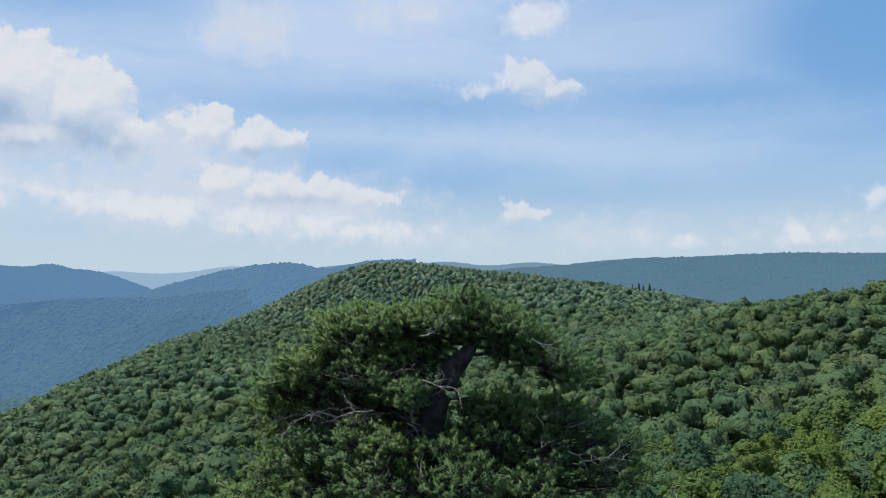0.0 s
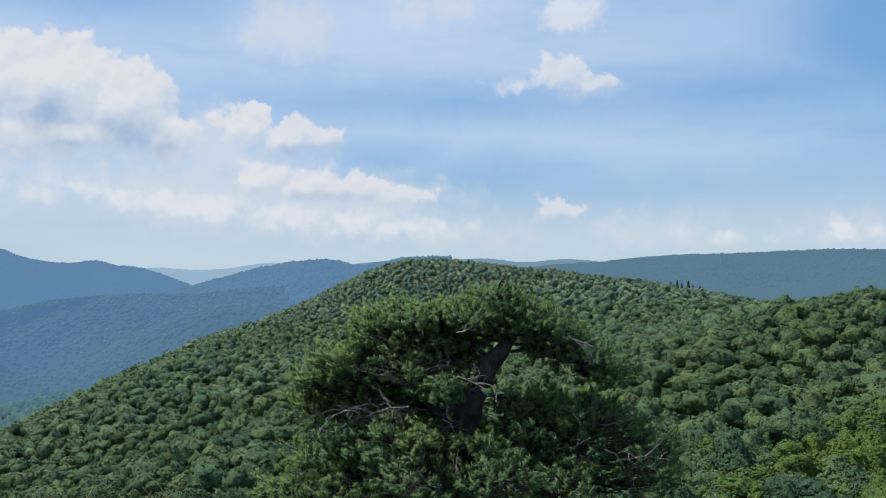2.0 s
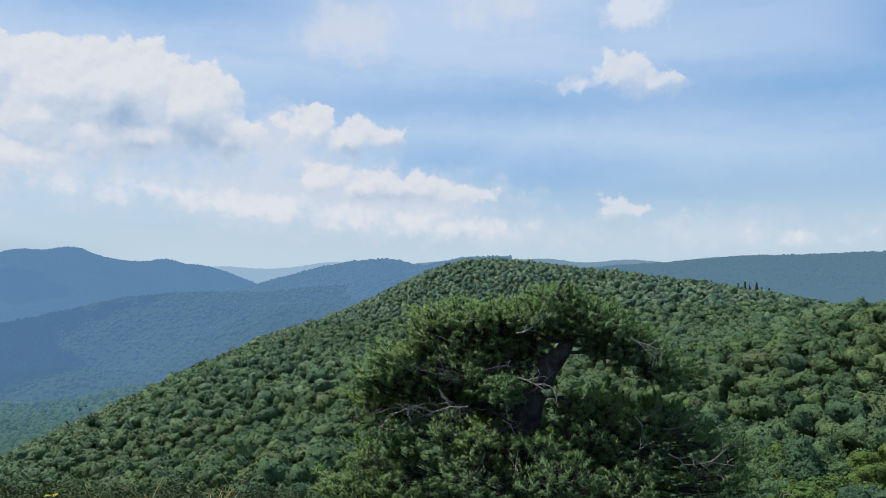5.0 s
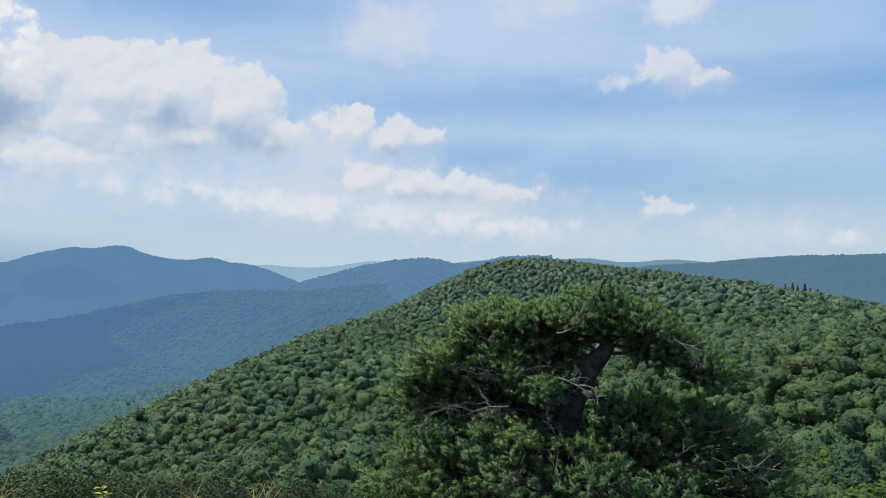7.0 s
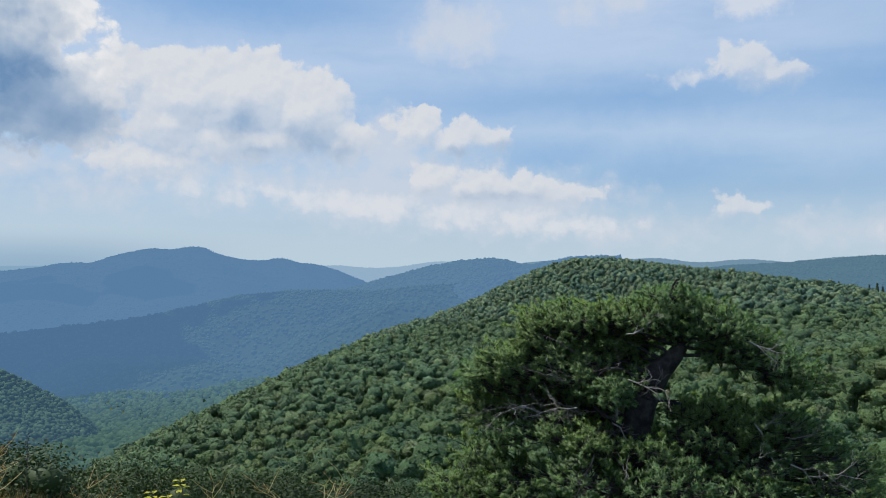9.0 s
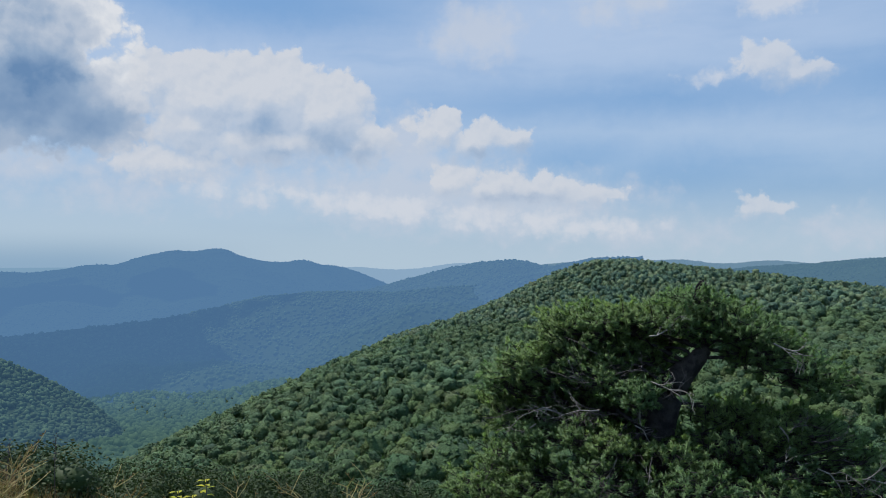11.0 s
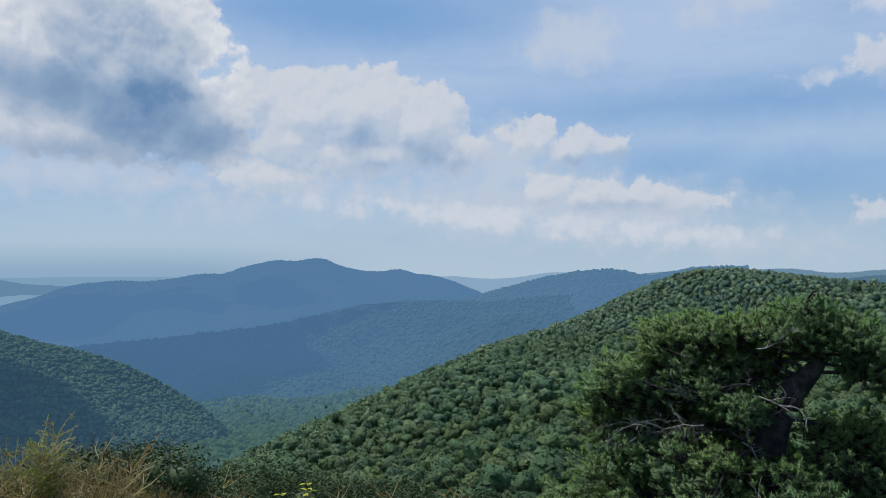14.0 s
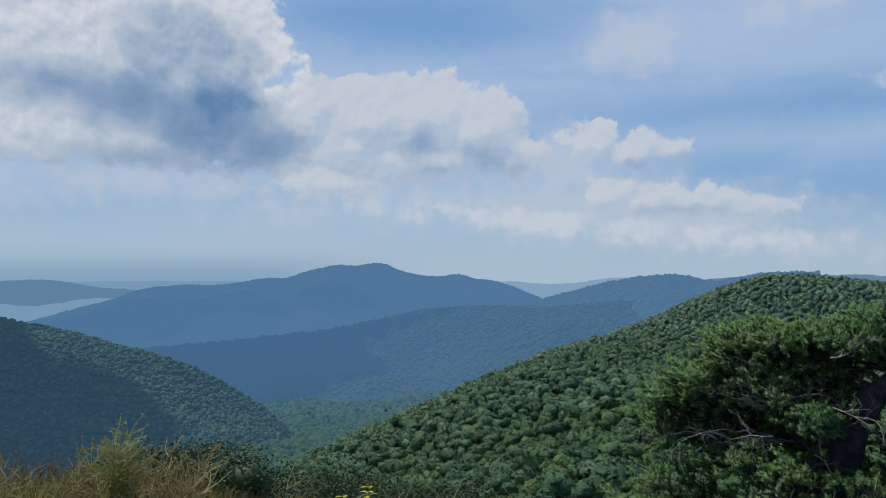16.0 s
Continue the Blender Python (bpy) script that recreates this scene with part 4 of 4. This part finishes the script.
        grow(p, unit(np.array([dx, -0.1, dz])), size, 0.011, 2, pieces)
        part("dead_branch", mesh_of("dead_branch", *join(pieces), M_DEAD), pine, "bare silver-grey dead branch")
    # the thicket of bare twigs in the shade round the trunk
    for k in range(24):
        lee = k % 5 == 4
        p = top(rng.uniform(0.9, 2.3) if lee else rng.uniform(-1.9, 0.1), rng.uniform(-2.9, -2.2) if lee else rng.uniform(-2.45, -1.3), rng.uniform(-0.75, -0.35))
        pieces = []
        grow(p, unit(np.array([0.8 if lee else rng.uniform(-1, 0.5), -0.2, rng.uniform(-0.4, 0.4)])), rng.uniform(0.3, 0.5), 0.0085, 2, pieces)
        part("dead_branch", mesh_of("dead_branch", *join(pieces), M_TWIG), pine, "bare brown-grey dead twigs")


build_pine()


# ======================================================================
# grass, weeds and bushes on the lip of the overlook
# ======================================================================
def blade(rng, root, height, width, lean):
    d = np.array([math.cos(lean), math.sin(lean), 0])
    s = np.array([-d[1], d[0], 0]) * width
    bend = rng.uniform(0.15, 0.6) * height
    p1, p2 = root + d * bend * 0.25 + np.array([0, 0, height * 0.55]), root + d * bend + np.array([0, 0, height])
    return np.array([root - s, root + s, p1 + s * 0.7, p1 - s * 0.7, p2]), np.array([(0, 1, 2), (0, 2, 3), (3, 2, 4)])


def build_grass():
    rng = np.random.default_rng(90)
    count = 12000
    deg = np.where(rng.random(count) < 0.72, rng.uniform(40, 80, count), rng.uniform(8, 44, count))
    r = rng.uniform(2.8, 6.4, count)
    x, y = -r * np.sin(np.radians(deg)), r * np.cos(np.radians(deg))
    z = ground_height(x, y)
    tuft = fbm(x, y, 0.55, 61, 3)
    tall = 0.10 + 0.08 * soft(deg, 28, 38) + 0.26 * soft(deg, 44.5, 51) * (0.62 + 0.95 * tuft)
    tall = np.maximum(tall, 0.08) * rng.uniform(0.5, 1.25, count)
    pieces, tint = [], []
    for i in range(count):
        v, f = blade(rng, np.array([x[i], y[i], z[i] - 0.02]), tall[i], rng.uniform(0.0018, 0.004), rng.uniform(0, 6.28))
        pieces.append((v, f))
        tint.append(np.full(5, np.clip(rng.normal(0.45, 0.32) + 0.5 * tuft[i], 0.0, 0.99)))
    v, f = join(pieces)
    tagged(new("meadow_grass", mesh_of("meadow_grass", v, f, M_GRASS, np.concatenate(tint))), "dry straw-coloured grass along the overlook's lip", "grass", kind="stuff")


build_grass()


def bush_shape(rng, lobes, clumps, size):
    """A shrub one metre across and one high."""
    centres = np.stack([rng.uniform(-0.34, 0.34, lobes), rng.uniform(-0.34, 0.34, lobes), rng.uniform(0.25, 0.78, lobes)], 1)
    rad = rng.uniform(0.18, 0.28, lobes)
    pick = rng.integers(0, lobes, clumps)
    nrm = unit(rng.normal(size=(clumps, 3)) + np.array([0, 0, 0.3]))
    pos = centres[pick] + nrm * (rad[pick] * rng.uniform(0.5, 1.05, clumps))[:, None]
    heart = [(c + ICO_V * r * 0.46, ICO_F) for c, r in zip(centres, rad)]
    return join([leaf_clumps(rng, pos, unit(nrm + rng.normal(size=(clumps, 3)) * 0.5), size), *heart])


def build_bushes():
    rng = np.random.default_rng(95)
    shapes = []
    for i in range(3):
        leaves = mesh_of("bush_leaves", *bush_shape(rng, 60, 32000, 0.0178), M_SHRUB)
        stems = []
        for k in range(9):
            a = k * 0.7
            stems.append(tube([(0, 0, -0.1), (0.12 * math.cos(a), 0.12 * math.sin(a), 0.35), (0.3 * math.cos(a), 0.3 * math.sin(a), 0.75)], [0.018, 0.013, 0.005], 5))
        shapes.append((leaves, mesh_of("bush_stems", *join(stems), M_GREYBARK)))
    # degrees to the left, metres out, width, and how far below the horizon its top stands
    for k, (deg, r, w, dip) in enumerate([(48.2, 9.0, 2.2, 12.5), (46.2, 9.2, 1.7, 13.7), (50.0, 9.2, 2.0, 12.8), (52.0, 9.6, 2.0, 13.2), (54.6, 10.2, 2.2, 14.2), (58.0, 9.8, 2.2, 14.6), (61.5, 9.5, 2.2, 14.6), (42.6, 11.0, 2.0, 15.4), (39.6, 12.0, 2.2, 14.8), (36.6, 13.0, 2.4, 15.1), (33.4, 13.5, 2.4, 15.8), (30.2, 14.0, 2.4, 16.3), (26.8, 14.5, 2.4, 16.4), (23.4, 15.0, 2.6, 17.0), (19.8, 15.0, 2.6, 17.6),
                                          (40.8, 16.0, 2.8, 15.6), (37.8, 16.5, 3.0, 15.9), (34.6, 17.0, 3.0, 16.2), (31.4, 17.5, 3.0, 16.6), (28.2, 18.0, 3.0, 16.9), (24.6, 18.5, 3.0, 17.3)]):
        a = radians(deg)
        x, y = -r * math.sin(a), r * math.cos(a)
        z = float(ground_height(np.array([x]), np.array([y]))[0])
        h = -r * math.tan(radians(dip)) - z
        bush = thing("bush", "dense dark green bush below the grassy lip", "bush", group="bushes below the lip")
        bush.matrix_basis = pose(x, y, z, 0, 0, k * 67) @ Matrix.Diagonal((w, w, h, 1))
        part("foliage", shapes[k % 3][0], bush)
        part("stem", shapes[k % 3][1], bush)


build_bushes()


def build_weeds():
    """Tall branching weeds gone to seed, standing out of the grass."""
    rng = np.random.default_rng(97)
    for k in range(124):
        deg = rng.uniform(46.6, 63) if k < 106 else rng.uniform(20, 44)
        r = rng.uniform(3.5, 5.0)
        tall = rng.uniform(0.14, 0.33) if k < 106 else rng.uniform(0.20, 0.33)
        lush = False
        if k < 7:       # the tallest clump, green below
            deg, r, tall, lush = 51.6 + 0.36 * k, 4.2, (0.33, 0.38, 0.36, 0.44, 0.47, 0.40, 0.34)[k], True
        elif k < 11:     # a spreading reddish one beside it
            deg, r, tall = 47.2 + 0.5 * (k - 7), 4.2, 0.30
        a = radians(deg)
        x, y = -r * math.sin(a), r * math.cos(a)
        z = float(ground_height(np.array([x]), np.array([y]))[0])
        seeds, shoots = [], []
        lean = rng.normal(size=2) * (0.15 if k < 7 else 0.5)
        stem = smooth_line([(0, 0, -0.02), (lean[0] * tall * 0.35, lean[1] * tall * 0.35, tall * 0.5), (lean[0] * tall, lean[1] * tall, tall)], 9)
        for b in range(rng.integers(9, 17) + (12 if lush else 0)):
            j = rng.integers(2, 9)
            d = unit(np.array([*rng.normal(size=2) * 0.8, rng.uniform(0.35, 0.9)]))
            e = stem[j] + d * rng.uniform(0.06, 0.20)
            shoots.append(tube([stem[j], (stem[j] + e) / 2 + rng.normal(size=3) * 0.012, e], [0.0027, 0.0021, 0.0014], 3))
            m = 12 if lush else 6
            p = stem[j] + (e - stem[j]) * rng.uniform(0.45, 1.0, (m, 1))
            seeds.append(leaf_clumps(rng, p + rng.normal(size=(m, 3)) * 0.004, unit(rng.normal(size=(m, 3))), 0.010))
        if lush:
            m = 130
            p = stem[rng.integers(1, 7, m)] + rng.normal(size=(m, 3)) * np.array([0.025, 0.025, 0.035])
            seeds.append(leaf_clumps(rng, p, unit(rng.normal(size=(m, 3)) * np.array([1, 1, 0.3])), 0.014))
        weed = thing("weed", "tall green weed with pale flower tips" if lush else "dry branching weed gone to seed in the grass", "weed", (x, y, z), "weeds along the lip")
        part("stem", mesh_of("weed_stem", *tube(stem, np.linspace(0.0040, 0.0020, 9), 4), M_STRAW), weed)
        for shoot in shoots:
            part("side_shoot", mesh_of("weed_shoot", *shoot, M_STRAW), weed)
        part("leaves", mesh_of("weed_leaves", *join(seeds), M_WEED if lush else M_GRASS), weed)


build_weeds()


def build_yellow_plant():
    rng = np.random.default_rng(99)
    for deg, r, up in ((34.7, 5.2, 0.36), (36.6, 5.3, 0.29), (35.6, 5.1, 0.27)):
        a = radians(deg)
        x, y = -r * math.sin(a), r * math.cos(a)
        z = float(ground_height(np.array([x]), np.array([y]))[0])
        plant = thing("sapling", "small sapling with bright yellow-green leaves", "sapling", (x, y, z), "saplings in the grass")
        part("stem", mesh_of("sapling_stem", *tube([(0, 0, -0.02), (0.01, 0, up * 0.6), (0.0, 0.01, up)], [0.005, 0.004, 0.002], 5), M_GREYBARK), plant)
        for k in range(8):
            t, h = k * 2.4, up - 0.10 + 0.014 * k
            d = np.array([math.cos(t), math.sin(t), 0.25])
            s = np.array([-d[1], d[0], 0]) * 0.017
            p = np.array([0, 0, h])
            v = np.array([p, p + d * 0.035 + s, p + d * 0.035 + (0, 0, -0.005), p + d * 0.035 - s, p + d * 0.065 + (0, 0, -0.012)])
            part("leaf", mesh_of("sapling_leaf", v, [(0, 1, 2), (0, 2, 3), (1, 4, 2), (2, 4, 3)], M_YELLOW), plant)


build_yellow_plant()


def build_stalks():
    """Dark dead flower stalks, and a fresh tuft of grass among the dry."""
    rng = np.random.default_rng(101)
    for deg, dip in ((50.7, 11.9), (49.2, 11.6), (47.0, 12.4), (44.4, 12.4), (53.8, 12.8)):
        a, r = radians(deg), 5.5
        x, y = -r * math.sin(a), r * math.cos(a)
        z = float(ground_height(np.array([x]), np.array([y]))[0])
        tall = -r * math.tan(radians(dip)) - z
        stalk = thing("dry_stalk", "thin dark dead flower stalk standing in the grass", "stalk", (x, y, z), "dead stalks along the lip")
        stem = smooth_line([(0, 0, -0.02), (rng.normal() * 0.02, rng.normal() * 0.02, tall * 0.5), (rng.normal() * 0.03, rng.normal() * 0.03, tall)], 9)
        part("stem", mesh_of("stalk_stem", *tube(stem, np.linspace(0.0032, 0.0018, 9), 5), M_TWIG), stalk)
        heads = stem[6:][rng.integers(0, 3, 26)] + rng.normal(size=(26, 3)) * np.array([0.006, 0.006, 0.02])
        part("seed_head", mesh_of("stalk_head", *leaf_clumps(rng, heads, unit(rng.normal(size=(26, 3))), 0.012), M_TWIG), stalk, "shrivelled dark seed head")
    for deg, r in ((58.6, 4.1), (57.4, 4.3)):
        a = radians(deg)
        x, y = -r * math.sin(a), r * math.cos(a)
        z = float(ground_height(np.array([x]), np.array([y]))[0])
        tuft = thing("grass_tuft", "fresh yellow-green grass tuft among dry grass", "grass", (x, y, z), "green tufts in the grass")
        blades = [blade(rng, np.array([*rng.normal(size=2) * 0.05, -0.02]), rng.uniform(0.14, 0.34), rng.uniform(0.003, 0.006), rng.uniform(0, 6.28)) for q in range(110)]
        part("blades", mesh_of("tuft_blades", *join(blades), M_WEED), tuft)


build_stalks()


def build_spruces():
    """A knot of dark conifers on the crest."""
    rng = np.random.default_rng(98)
    shapes = []
    for i in range(2):
        m = 520
        h = rng.uniform(0.08, 1.0, m) ** 0.8
        a = rng.uniform(0, 6.28, m)
        r = (1 - h) * 3.1 * rng.uniform(0.5, 1.0, m) + 0.1
        p = np.stack([r * np.cos(a), r * np.sin(a), h * 10 - 0.2 * r], 1)
        nv = unit(np.stack([np.cos(a), np.sin(a), np.full(m, 0.5)], 1))
        shapes.append((mesh_of("spruce_crown", *leaf_clumps(rng, p, nv, 0.9), M_SPRUCE), mesh_of("spruce_trunk", *tube([(0, 0, -0.5), (0, 0, 9.6)], [0.2, 0.03], 6), M_GREYBARK)))
    for k, (x, y, s) in enumerate([(181, 716, 1.0), (186, 712, 1.25), (191, 715, 1.1), (196, 711, 1.4), (201, 713, 1.15), (206, 708, 1.2), (170, 722, 0.9), (160, 728, 1.0)]):
        z = float(ground_height(np.array([float(x)]), np.array([float(y)]))[0])
        tree = thing("spruce_tree", "dark pointed conifer standing on the wooded crest", "tree", group="conifers on the crest")
        tree.matrix_basis = pose(x, y, z, 0, 0, k * 50) @ Matrix.Diagonal((s, s, s * 1.1, 1))
        part("trunk", shapes[k % 2][1], tree)
        part("crown", shapes[k % 2][0], tree)


build_spruces()


def build_snag():
    """A dead, bleached treetop among the near oaks."""
    rng = np.random.default_rng(111)
    x, y = 34.0, 112.0
    z = float(ground_height(np.array([x]), np.array([y]))[0])
    snag = thing("dead_tree", "bleached dead tree with bare twisted limbs among oaks", "tree", (x, y, z))
    trunk = smooth_line([(0, 0, -0.5), (0.2, 0, 5), (0.5, 0.1, 9.5), (0.6, 0.1, 13.2)], 12)
    part("trunk", mesh_of("snag_trunk", *tube(trunk, np.linspace(0.24, 0.05, 12), 7), M_DEAD, smooth=True), snag)
    for k in range(11):
        p = trunk[rng.integers(7, 12)]
        d = unit(np.array([*rng.normal(size=2), rng.uniform(0.1, 0.9)]))
        pts = [p]
        for q in range(5):
            d = unit(d + rng.normal(size=3) * 0.4)
            pts.append(pts[-1] + d * rng.uniform(0.3, 0.55))
        part("limb", mesh_of("snag_limb", *tube(pts, np.linspace(0.075, 0.02, 6), 5), M_DEAD), snag)


build_snag()
